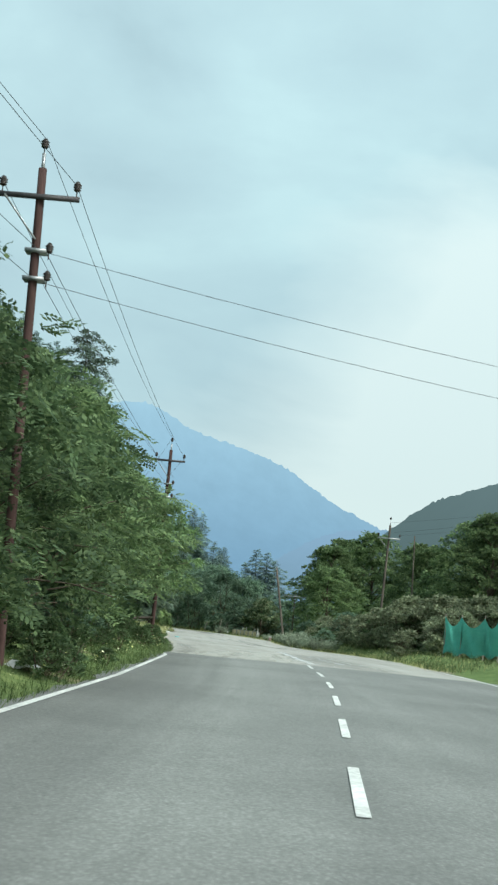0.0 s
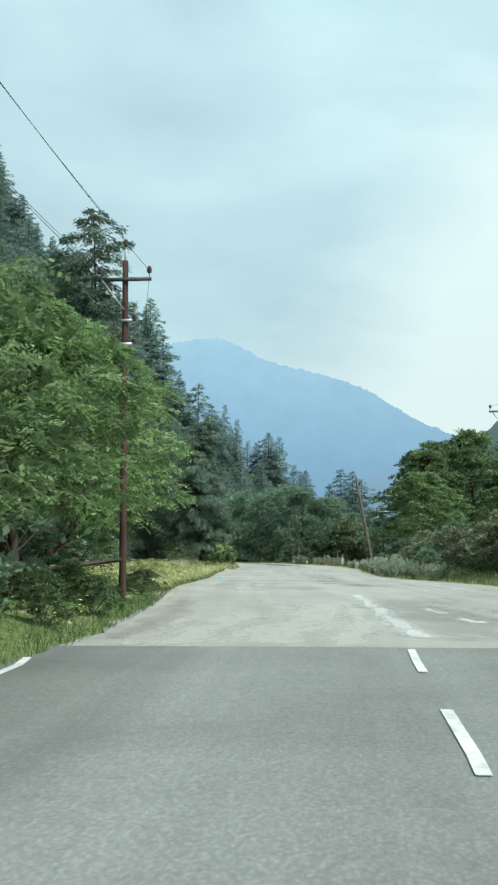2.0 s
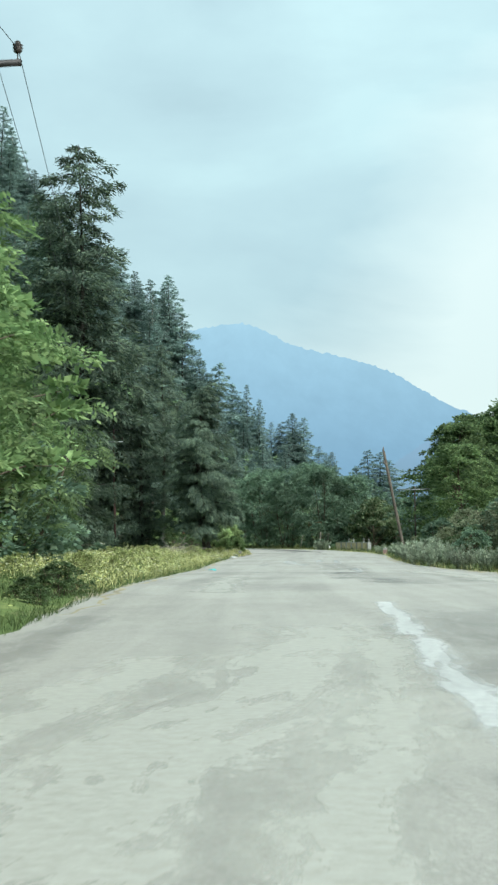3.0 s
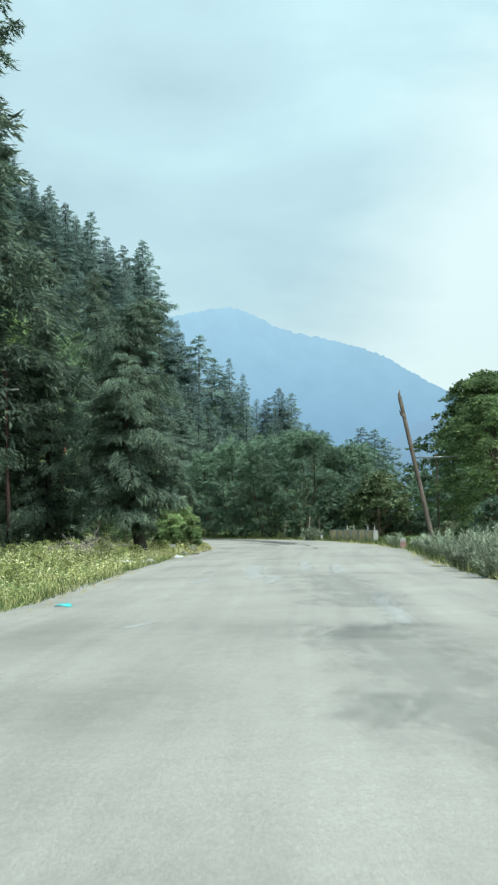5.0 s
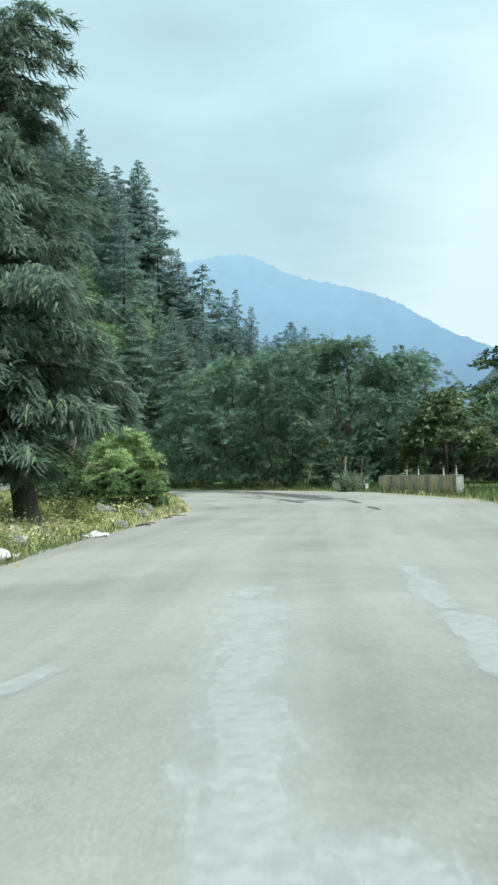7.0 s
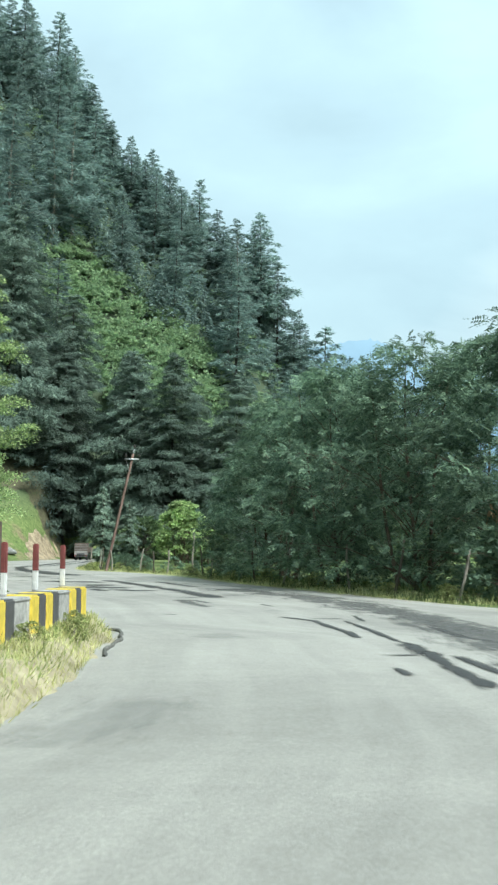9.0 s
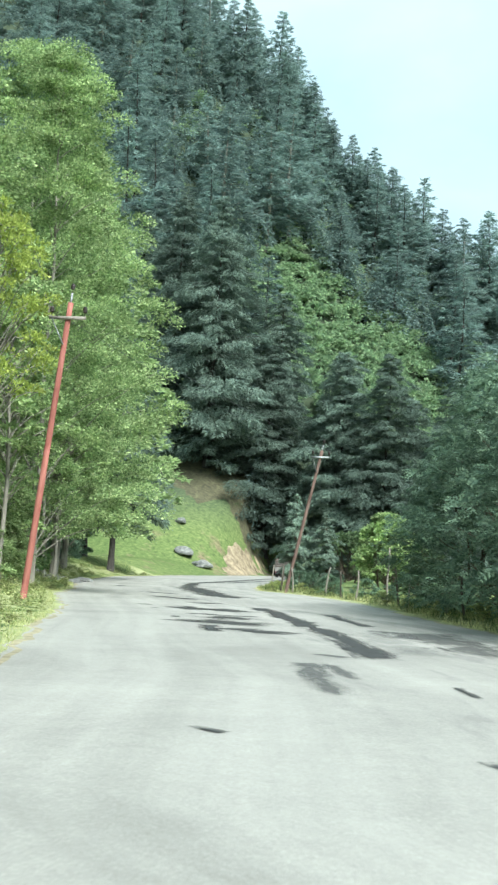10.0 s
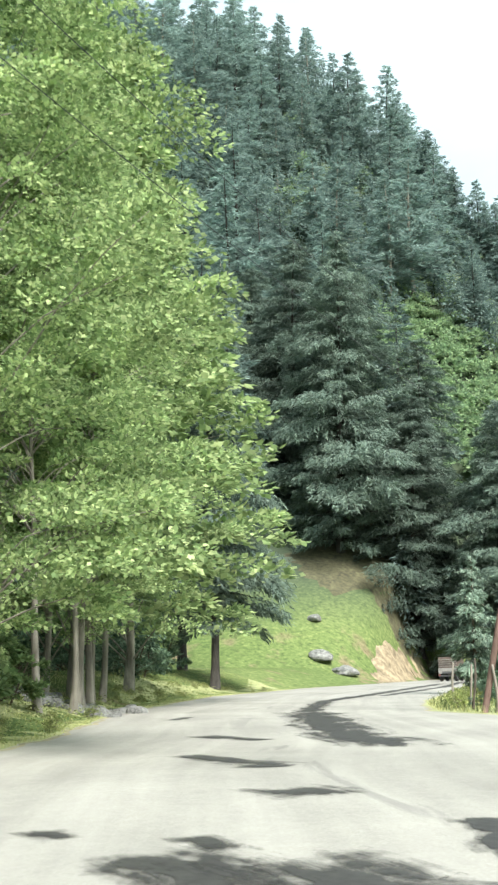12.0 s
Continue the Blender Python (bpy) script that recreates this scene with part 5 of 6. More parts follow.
wr = np.random.default_rng(63)
for y in np.arange(154.5, 246, 0.9):
    x = float(left_x(y)) - wr.uniform(0.5, 3.2)
    plant(MEADOWWEED[int(y * 2) % 2], "roadside_weed", "straw and yellow-green weed at the road edge", "weed", "weeds inside the bend", x, float(y), wr.uniform(0, 360), wr.uniform(0.07, 0.17))
for y in np.arange(164, 246, 2.2):
    x = float(right_x(y)) + wr.uniform(0.5, 2.4)
    plant(MEADOWWEED[int(y) % 2], "roadside_weed", "straw and yellow-green weed below the fence", "weed", "weeds along the fence", x, float(y), wr.uniform(0, 360), wr.uniform(0.12, 0.28))
for y in np.arange(128, 152.2, 0.8):
    x = float(left_x(y)) - wr.uniform(0.35, 1.3)
    plant(MEADOWWEED[int(y) % 2], "roadside_weed", "low dry weed on the corner bank", "weed", "weeds on the corner bank", x, float(y), wr.uniform(0, 360), wr.uniform(0.05, 0.13))


def hill_wood():
    """The dense rest of the wood, behind the cedars that stand apart."""
    r = np.random.default_rng(77)
    cs, ah, sd, ll = [], [], [], []
    for _ in range(1900):
        x, y = r.uniform(-215, 15), r.uniform(296, 430)
        z = float(level(x, y))
        if z < 6 or (-102 < x < -56 and 316 < y < 368) or (x > -58 and y < 345):
            continue
        H = min(r.uniform(7, 13) * (0.6 if x > -60 else 1.0) * (0.75 if y > 385 else 1.0), skyline(x, y) - 3 - z)
        if H < 3:
            continue
        n = 330
        k = r.random(n) ** 0.8
        a = r.uniform(0, 2 * np.pi, n)
        rad = H * 0.42 * (1 - k) ** 0.75 * r.uniform(0.5, 1.1, n)
        d = np.stack([np.cos(a), np.sin(a), 0 * a], 1)
        cs.append(np.array([x, y, z - 0.3]) + d * rad[:, None] * 0.75 + np.array([0, 0, 1]) * (k * H)[:, None])
        av = unit(d + np.array([0, 0, -1]) * r.uniform(0.1, 0.7, (n, 1)) + r.normal(size=(n, 3)) * 0.3)
        ah.append(av)
        sd.append(unit(np.cross(av, np.array([0, 0, 1.0]) + r.normal(size=(n, 3)) * 0.4)))
        ll.append(r.uniform(0.6, 1.3, n) * (1.1 - 0.5 * k))
    c, av, sv, ll = np.vstack(cs), np.vstack(ah), np.vstack(sd), np.concatenate(ll)[:, None]
    v = np.stack([c + sv * ll * 0.2, c + av * ll, c - sv * ll * 0.2], 1).reshape(-1, 3)
    return raw_mesh("hill_wood", v, np.arange(len(v)).reshape(-1, 3), M_NEEDLEHAZE)


thing("hill_wood", "dense dark cedar wood covering the steep hillside", "woodland", kind="stuff", data=hill_wood())


def hill_scrub():
    """Rounded bushes of many leaves, crowded on the open slope and scattered among the cedars."""
    r = np.random.default_rng(31)
    n = 5200
    x, y = r.uniform(-150, 0, n), r.uniform(300, 425, n)
    dense = ((x > -106) & (x < -30) & (y > 310) & (y < 372)) | (r.random(n) < 0.16)
    x, y = x[dense], y[dense]
    z = level(x, y)
    ok = z > 4
    x, y, z = x[ok], y[ok], z[ok]
    bits = []
    for bx, by, bz in zip(x, y, z):
        R = r.uniform(1.2, 3.0)
        m = int(r.integers(7, 13))
        d = unit(r.normal(size=(m, 3)))
        d[:, 2] = np.abs(d[:, 2])
        c = np.array([bx, by, bz + 0.5 * R]) + d * R * np.array([1, 1, 0.9]) * r.uniform(0.6, 1.0, (m, 1))
        bits.append(leaf_cloud(r, c, d, 17, R * r.uniform(0.30, 0.48, m), 0.62, "oval"))
    return raw_mesh("hill_scrub", *join(bits), M_SCRUB)


thing("hill_scrub", "green broadleaf scrub covering the hillside between cedars", "scrub", kind="stuff", data=hill_scrub())

# ---- grass and flowers ----


def blades(seed, n, y0, y1, side, near, far, h0, h1, mat, name, label, category="grass", flat=False, dens=None):
    r = np.random.default_rng(seed)
    y = r.uniform(y0, y1, n)
    d = near + (far - near) * r.random(n) ** 1.3
    patch = 0.5 + 0.5 * np.sin(y * 0.9 + d * 1.3 + seed) * np.sin(y * 0.31 + seed)
    keep = r.random(n) < 0.35 + 0.65 * patch
    y, d = y[keep], d[keep]
    x = left_x(y) - d if side < 0 else right_x(y) + d
    z = level(x, y)
    m = len(x)
    h = r.uniform(h0, h1, m)
    if flat:
        c = np.stack([x, y, z + h], 1)
        a = unit(r.normal(size=(m, 3)) * np.array([1, 1, 0.3]))
        s = unit(np.cross(a, np.array([0, 0, 1.0]) + r.normal(size=(m, 3)) * 0.3))
        L = r.uniform(0.03, 0.085, m)
        v, f = kites(c, a, s, L, L * 0.45)
    else:
        c = np.stack([x, y, z - 0.02], 1)
        a = unit(np.array([0, 0, 1.0]) + r.normal(size=(m, 3)) * np.array([0.45, 0.45, 0.1]))
        s = unit(np.cross(a, r.normal(size=(m, 3))))
        v, f = kites(c, a, s, h, 0.003 + h * 0.015)
    thing(name, label, category, kind="stuff", data=raw_mesh(name, v, f, mat))


blades(1, 42000, 8, 80, -1, 0.1, 4.5, 0.06, 0.28, M_GRASS, "verge_grass", "green grass and weeds on the shaded verge")
blades(2, 36000, 72, 140, -1, 0.1, 6.5, 0.08, 0.36, M_GRASS, "verge_grass", "green grass and weeds on the sunny verge")
blades(3, 30000, 72, 135, -1, 0.4, 7.5, 0.12, 0.5, M_FLOWER, "verge_flowers", "pale yellow wild flowers massed on the verge", "flowers", True)
blades(12, 16000, 130, 152.2, -1, 0.25, 2.6, 0.05, 0.22, M_MEADOW, "verge_grass", "green tufts on the bend's inner corner")
blades(11, 22000, 72, 138, -1, 0.2, 6.5, 0.10, 0.42, M_DRY, "verge_grass", "straw-yellow grass among the verge flowers")
blades(4, 900, 10, 70, -1, 0.6, 4.0, 0.2, 0.5, M_FLOWER, "verge_flowers", "scattered white wild flowers on the shaded verge", "flowers", True)
blades(5, 30000, 128, 152.3, -1, 0.1, 2.4, 0.04, 0.18, M_DRY, "verge_grass", "dry yellow grass on the bend's inner corner")
blades(6, 44000, 153, 250, -1, 0.1, 7.0, 0.05, 0.22, M_MEADOW, "verge_grass", "lush weeds along the inside of the bend")
blades(7, 46000, 153, 250, -1, 0.1, 5.5, 0.04, 0.16, M_DRY, "verge_grass", "straw-coloured grass along the inside of the bend")
blades(13, 52000, 153.5, 250, -1, 0.1, 2.2, 0.03, 0.14, M_DRY, "verge_grass", "bright straw grass at the road edge inside the bend")
blades(15, 34000, 154, 236, -1, 0.4, 5.5, 0.04, 0.42, M_MEADOW, "verge_weeds", "pale green leafy weeds up to the trunks inside the bend", "weeds", True)
blades(14, 26000, 165, 262, 1, 0.1, 2.6, 0.05, 0.24, M_DRY, "verge_grass", "bright straw grass at the foot of the fence")
blades(8, 20000, 58, 165, 1, 0.2, 4.5, 0.12, 0.55, M_GRASS, "verge_grass", "rough grass along the outer verge")
blades(9, 14000, 58, 250, 1, 0.1, 3.0, 0.10, 0.40, M_DRY, "verge_grass", "dry pale grass along the outer verge")
blades(10, 14000, 165, 260, 1, 0.2, 4.5, 0.12, 0.5, M_GRASS, "verge_grass", "green grass below the fence round the bend")

# ---- poles and wires ----


def lathe(profile, sides=12, at=(0, 0, 0)):
    r = np.array([p[0] for p in profile], float)
    z = np.array([p[1] for p in profile], float)
    v, f = tube(np.stack([0 * z, 0 * z, z], 1), r, sides)
    return v + np.array(at), f


def boxv(cx, cy, cz, sx, sy, sz):
    c = np.array([[x, y, z] for z in (-0.5, 0.5) for x, y in ((-0.5, -0.5), (0.5, -0.5), (0.5, 0.5), (-0.5, 0.5))])
    v = c * np.array([sx, sy, sz]) + np.array([cx, cy, cz])
    return v, np.array([[3, 2, 1, 0], [4, 5, 6, 7], [0, 1, 5, 4], [1, 2, 6, 5], [2, 3, 7, 6], [3, 0, 4, 7]])


def bevel_box(cx, cy, cz, sx, sy, sz, b=0.02):
    bm = bmesh.new()
    bmesh.ops.create_cube(bm, size=1.0)
    for v in bm.verts:
        v.co = Vector((v.co.x * sx + cx, v.co.y * sy + cy, v.co.z * sz + cz))
    bmesh.ops.bevel(bm, geom=bm.edges[:], offset=b, segments=2, affect="EDGES")
    return bm


def bm_mesh(name, bm, mat):
    me = bpy.data.meshes.new(name)
    bm.to_mesh(me)
    bm.free()
    me.materials.append(mat)
    return me


INSULATOR = raw_mesh("insulator", *lathe([(0.012, -0.14), (0.012, 0.0), (0.055, 0.005), (0.075, 0.03), (0.045, 0.05), (0.085, 0.075), (0.05, 0.10), (0.085, 0.125), (0.05, 0.15), (0.045, 0.18), (0.015, 0.20)]), M_CERAMIC, True)


def utility_pole(base, top, arm, turn, mat, label, arm_mat=M_GALV, drop=1.0, brace=True, clamps=(), pins=True, r=0.10, group="utility poles"):
    b, t = np.array(base, float), np.array(top, float)
    ob = thing("utility_pole", label, "utility pole", group, at=tuple(b))
    H = t - b
    k = np.linspace(-0.04, 1, 12)[:, None]
    part("pole", raw_mesh("pole", *tube(H * k, np.linspace(r, r * 0.8, 12), 10), mat, True), ob)
    ca, sa = math.cos(radians(turn)), math.sin(radians(turn))
    ax = np.array([ca, sa, 0])
    length = np.linalg.norm(H)
    up = H / length

    def oriented(v):
        return v[:, :1] * ax + v[:, 1:2] * np.array([-sa, ca, 0]) + v[:, 2:3] * up
    if pins:
        v, f = boxv(0, 0, 0.1, 0.06, 0.06, 0.42)
        part("top_bracket", raw_mesh("top_bracket", oriented(v) + H, f, M_GALV), ob)
        part("insulator", INSULATOR, ob).location = tuple(H + up * 0.42)
    if arm:
        v, f = boxv(0, -0.11, -drop, arm, 0.05, 0.10)
        v2, f2 = boxv(0, -0.08, -drop + 0.045, arm, 0.10, 0.012)
        part("crossarm", raw_mesh("crossarm", *join([(oriented(v) + H, f), (oriented(v2) + H, f2)]), arm_mat), ob)
        for s in (-1, 1):
            if pins:
                p = part("insulator", INSULATOR, ob)
                p.location = tuple(oriented(np.array([[s * (arm / 2 - 0.06), -0.09, -drop + 0.17]]))[0] + H)
        if brace:
            a0 = oriented(np.array([[-arm * 0.42, -0.15, -drop - 0.02]]))[0] + H
            a1 = oriented(np.array([[0, -0.13, -drop - 0.85]]))[0] + H
            part("brace", raw_mesh("brace", *tube([a0, (a0 + a1) / 2, a1], [0.022, 0.022, 0.022], 6), M_GALV), ob)
    for z in clamps:
        v, f = boxv(0.02, 0, z - length, 0.40, 0.26, 0.07)
        part("clamp", raw_mesh("clamp", oriented(v) + H, f, M_GALV), ob)
        p = part("insulator", INSULATOR, ob)
        p.location = tuple(oriented(np.array([[0.26, 0, z - length]]))[0] + H)
    return ob


P1, P2, P3 = (-2.65, 26.1, 0.1), (-3.6, 62.1, 0.05), (-18.1, 131.0, 0.3)
utility_pole(P1, (-3.0, 26.1, 9.5), 1.55, 0, M_RUST, "dark red rusted steel pole with three insulators and brackets", clamps=(7.75, 7.2), drop=0.6, arm_mat=M_DARKSTEEL)
utility_pole(P2, (-3.6, 62.1, 9.4), 1.5, 0, M_RUST, "rusted steel pole with crossarm standing in the verge", clamps=(7.65, 7.0), drop=0.55, arm_mat=M_DARKSTEEL)
utility_pole(P3, (-18.2, 131, 9.4), 1.4, 10, M_RUST, "reddish steel pole among trees behind the flowers")
utility_pole((10.0, 92.8, 0.4), (10.3, 92.8, 9.6), 1.7, 0, M_DARKWOOD, "dark pole with crossarm above the bushes")
utility_pole((13.2, 100, 0.5), (13.0, 100, 9.6), 0, 0, M_DARKWOOD, "slim dark pole rising out of the bushes", pins=False, r=0.07)
broken = utility_pole((3.5, 129.2, -0.3), (2.1, 131.5, 7.3), 0, 0, M_DARKWOOD, "leaning weathered pole with a broken top by the road", pins=False, r=0.125)
part("splintered_stub", raw_mesh("splintered_stub", *tube([(-1.16, 1.95, 6.55), (-1.36, 1.9, 6.72), (-1.44, 1.92, 6.95)], [0.075, 0.06, 0.02], 7), M_DARKWOOD), broken)
part("splintered_top", raw_mesh("splintered_top", *tube([(-1.38, 2.27, 7.5), (-1.43, 2.34, 7.75), (-1.40, 2.38, 8.0)], [0.095, 0.07, 0.012], 7), M_DARKWOOD), broken)
utility_pole((4.6, 150, -0.3), (4.6, 150, 5.4), 2.8, 0, M_DARKWOOD, "low pole with a wide crossarm and slack wires", drop=0.25, brace=False, pins=False, r=0.08)
utility_pole((-29.0, 177.7, -0.1), (-28.1, 177.9, 9.0), 1.15, 20, M_PINKRUST, "leaning pinkish-red steel pole with crossarm on the verge", arm_mat=M_WOODPOST, drop=0.5, r=0.11)
utility_pole((-32.4, 207.0, -0.15), (-31.0, 208.0, 7.7), 1.0, 20, M_FADEDRUST, "leaning faded rusty pole with crossarm beside the fence", drop=0.4, r=0.10)


def wire(a, b, sag, name="overhead_wire", r=0.0065, label="thin dark overhead wire between poles"):
    a, b = np.array(a, float), np.array(b, float)
    k = np.linspace(0, 1, 24)[:, None]
    p = a + (b - a) * k - np.array([0, 0, 1]) * (4 * sag * k * (1 - k))
    thing(name, label, "wire", "overhead wires", data=raw_mesh(name, *tube(p, np.full(24, r), 5), M_WIRE, True))


def arms(x, y, z, w):
    return [(x, y, z + 0.6), (x - w, y - 0.1, z - 0.32), (x + w, y - 0.1, z - 0.32)]


w0, w1, w2, w3 = arms(-7.8, -12, 9.6, 0.72), arms(-3.0, 26.1, 9.5, 0.72), arms(-3.6, 62.1, 9.4, 0.7), arms(-18.2, 131, 9.4, 0.65)
for a, b, c, d in zip(w0, w1, w2, w3):
    wire(a, b, 0.35)
    wire(b, c, 0.4)
    wire(c, d, 0.9)
wire((-2.75, 26.1, 7.85), (22.0, 34.2, 7.2), 0.5)
wire((-2.75, 26.1, 7.25), (22.0, 36.0, 6.7), 0.45)
wire((-2.7, 26.1, 7.8), (-3.3, 62, 8.0), 0.3)
wire((-2.7, 26.1, 7.2), (-3.3, 62, 7.4), 0.3)
wire((-7.4, -12, 7.8), (-2.9, 26.1, 7.9), 0.3)
wire((-7.4, -12, 7.2), (-2.9, 26.1, 7.3), 0.3)
for s in (-0.8, 0, 0.8):
    wire((10.3 + s, 92.8, 8.9 + (0.9 if s == 0 else 0)), (28 + s, 30, 9.5), 0.6)
wire((3.4, 150, 5.1), (2.2, 131.3, 6.3), 0.5)
wire((5.9, 150, 5.1), (10.8, 92.9, 8.7), 0.8)
wire((5.9, 150, 5.1), (2.4, 131.0, 5.0), 0.7)
for s in (-0.5, 0.5):
    wire((-28.1 + s, 177.9, 8.7), (-31.0 + s, 208.0, 7.7), 0.3)

beam = thing("stay_beam", "weathered wooden beam propped against the steel pole", "beam", at=(-3.7, 61.9, 1.15))
part("log", raw_mesh("log", *tube([(0.1, 0, 0), (-1.5, -0.8, -0.22), (-3.2, -1.8, -0.42), (-5.0, -3.0, -0.75)], [0.06, 0.065, 0.07, 0.07], 8), M_DARKWOOD, True), beam)


def dead_branch(x, y, z):
    """A broken limb that hangs head down with withered leaves."""
    r = np.random.default_rng(15)
    ob = thing("hanging_branch", "broken branch with withered brown leaves hanging from a tree", "branch", at=(x, y, z))
    p = np.array([(0.5, 0, 2.2), (0.35, 0, 1.4), (0.1, 0, 0.7), (-0.25, 0, 0.25), (-0.7, 0, 0.15)])
    part("limb", raw_mesh("limb", *tube(p, [0.03, 0.03, 0.025, 0.02, 0.012], 6), M_WOODPOST, True), ob)
    c = np.stack([r.uniform(-0.4, 1.0, 260), r.normal(0, 0.15, 260), r.uniform(-0.1, 0.25, 260)], 1)
    a = unit(np.array([0, 0, -1.0]) + r.normal(size=(260, 3)) * 0.25)
    L = r.uniform(0.15, 0.5, 260)
    part("withered_leaves", raw_mesh("withered_leaves", *kites(c, a, unit(np.cross(a, r.normal(size=a.shape))), L, L * 0.08), M_WITHERED), ob, "withered brown leaves")


dead_branch(-5.9, 168.3, 2.4)

# ---- parapets, posts, fence ----


def painted_parapet(start, end, base, label, stripes, plain_every=6):
    a, b = np.array(start, float), np.array(end, float)
    L = float(np.linalg.norm(b - a))
    ob = thing("parapet", label, "parapet", at=(a[0], a[1], base), rz=math.degrees(math.atan2(b[1] - a[1], b[0] - a[0])))
    part("core", bm_mesh("core", bevel_box(L / 2, 0, 0.18, L - 0.02, 0.34, 0.72, 0.015), M_CONCRETE), ob)
    part("coping", bm_mesh("coping", bevel_box(L / 2, 0, 0.545, L + 0.04, 0.37, 0.05, 0.02), M_CONCRETE), ob)
    w = L / stripes
    if plain_every:
        ys = bm_mesh("stripe", bevel_box(0, 0, 0.19, w * 0.97, 0.40, 0.78, 0.02), M_YELLOW)
        bs = bm_mesh("stripe", bevel_box(0, 0, 0.19, w * 0.97, 0.396, 0.776, 0.02), M_BLACK)
        for i in range(stripes):
            if i % plain_every in (0, 5):
                continue
            part("stripe", ys if i % 2 else bs, ob).location = (w * (i + 0.5), 0, 0)
    else:
        for i in range(stripes + 1):
            part("pier", bm_mesh("pier", bevel_box(w * (i + 0.5) if i < stripes else L, 0, 0.17, w * 0.62 if i < stripes else 0.2, 0.46, 0.72, 0.02), M_BEIGE), ob)
    return ob


painted_parapet((-10.0, 140.7), (-12.05, 150.4), -0.12, "low concrete parapet striped yellow and black at the bend", 22)


# Thin dark tube laid along the corner's road edge.
def corner_rim():
    k = np.linspace(0, 1, 34)
    y = 147.2 + 5.2 * k
    x = left_x(y) + 0.06 + 0.02 * np.sin(y * 5)
    z = np.interp(y, LEVEL_Y, LEVEL_Z) - 0.008 + 0.008 * np.sin(y * 3.7)
    return raw_mesh("kerb", *tube(np.stack([x, y, z], 1), 0.030 + 0.006 * np.sin(y * 9), 8), M_CORNERRIM, True)


thing("kerb", "low dark rim round the bend's inner corner", "kerb", kind="structure", data=corner_rim())
painted_parapet((0.5, 150.5), (-2.7, 158.5), -0.10, "low weathered concrete parapet on the outer verge", 6, 0)


def guide_post(x, y, z):
    ob = thing("guide_post", "red and white painted post on the parapet", "post", "red and white posts", at=(x, y, z))
    part("shaft", bm_mesh("shaft", bevel_box(0, 0, 0.22, 0.066, 0.066, 0.44, 0.012), M_CONCRETE), ob)
    part("white_band", bm_mesh("white_band", bevel_box(0, 0, 0.55, 0.07, 0.07, 0.28, 0.012), M_WHITE), ob, "white painted band")
    part("red_top", bm_mesh("red_top", bevel_box(0, 0, 0.85, 0.07, 0.07, 0.38, 0.012), M_REDPAINT), ob, "dull red painted top")


for y in (142.2, 144.2, 146.2, 148.1, 150.2):
    guide_post(-9.95 - 2.4 * (y - 140.6) / 10.7 - 0.06, y, 0.06)
for k in (0.15, 0.3, 0.62, 0.78):
    ob = thing("marker_post", "short white post behind the outer parapet", "post", "white posts on the outer parapet", at=(0.5 - 3.2 * k + 0.4, 150.5 + 8 * k, -0.15))
    part("shaft", bm_mesh("shaft", bevel_box(0, 0, 0.5, 0.06, 0.06, 1.0, 0.012), M_WHITE), ob)
    part("cap", bm_mesh("cap", bevel_box(0, 0, 0.93, 0.066, 0.066, 0.10, 0.01), M_BLACK), ob)


def stone_marker(x, y, z, h, top, low, label, w=0.32):
    ob = thing("milestone", label, "milestone", at=(x, y, z))
    part("base", bm_mesh("base", bevel_box(0, 0, h * 0.3, w, w * 0.56, h * 0.7, 0.03), low), ob)
    part("head", bm_mesh("head", bevel_box(0, 0, h * 0.8, w, w * 0.53, h * 0.4, 0.03), top), ob)


stone_marker(2.05, 133.6, -0.25, 0.46, M_CONCRETE, M_FADEDRED, "small grey milestone with faded red base in the grass")
stone_marker(-3.5, 157.6, -0.1, 0.36, M_BLACK, M_WHITE, "small black and white marker stone at the road edge", 0.15)


def fence_post(x, y, h, tilt, mat, r=0.05):
    ob = thing("fence_post", "crooked weathered wooden fence post" if mat is M_WOODPOST else "dark crooked wooden fence post", "fence post", "fence posts", at=(x, y, float(level(x, y)) - 0.15))
    z = np.linspace(0, h, 7)
    p = np.stack([tilt * z + 0.03 * np.sin(z * 3 + x), 0.02 * np.sin(z * 2 + y), z], 1)
    part("stake", raw_mesh("stake", *tube(p, np.linspace(r, r * 0.7, 7) * (1 + 0.12 * np.sin(z * 7)), 7), mat, True), ob)
    return ob


for i, (y, h, t) in enumerate([(160.5, 1.8, 0.02), (163.2, 1.9, 0.05), (166, 1.7, 0.3), (170, 1.9, 0.18), (174.5, 1.8, -0.05), (179, 1.7, 0.2), (184, 1.6, -0.1), (188, 1.7, 0.25), (191.5, 1.6, 0.02), (194, 1.8, -0.2), (197.6, 2.6, 0.02), (200, 1.6, 0.1), (202.5, 1.5, -0.1), (205, 1.7, 0.15), (207, 1.6, -0.06), (209, 1.8, 0.1), (211.5, 1.6, 0.0), (214, 1.7, 0.08)]):
    fence_post(float(right_x(y)) + 1.3 + 0.3 * math.sin(i * 2.1), y, h, t * 0.8, M_WOODPOST if i % 3 else M_DARKWOOD)


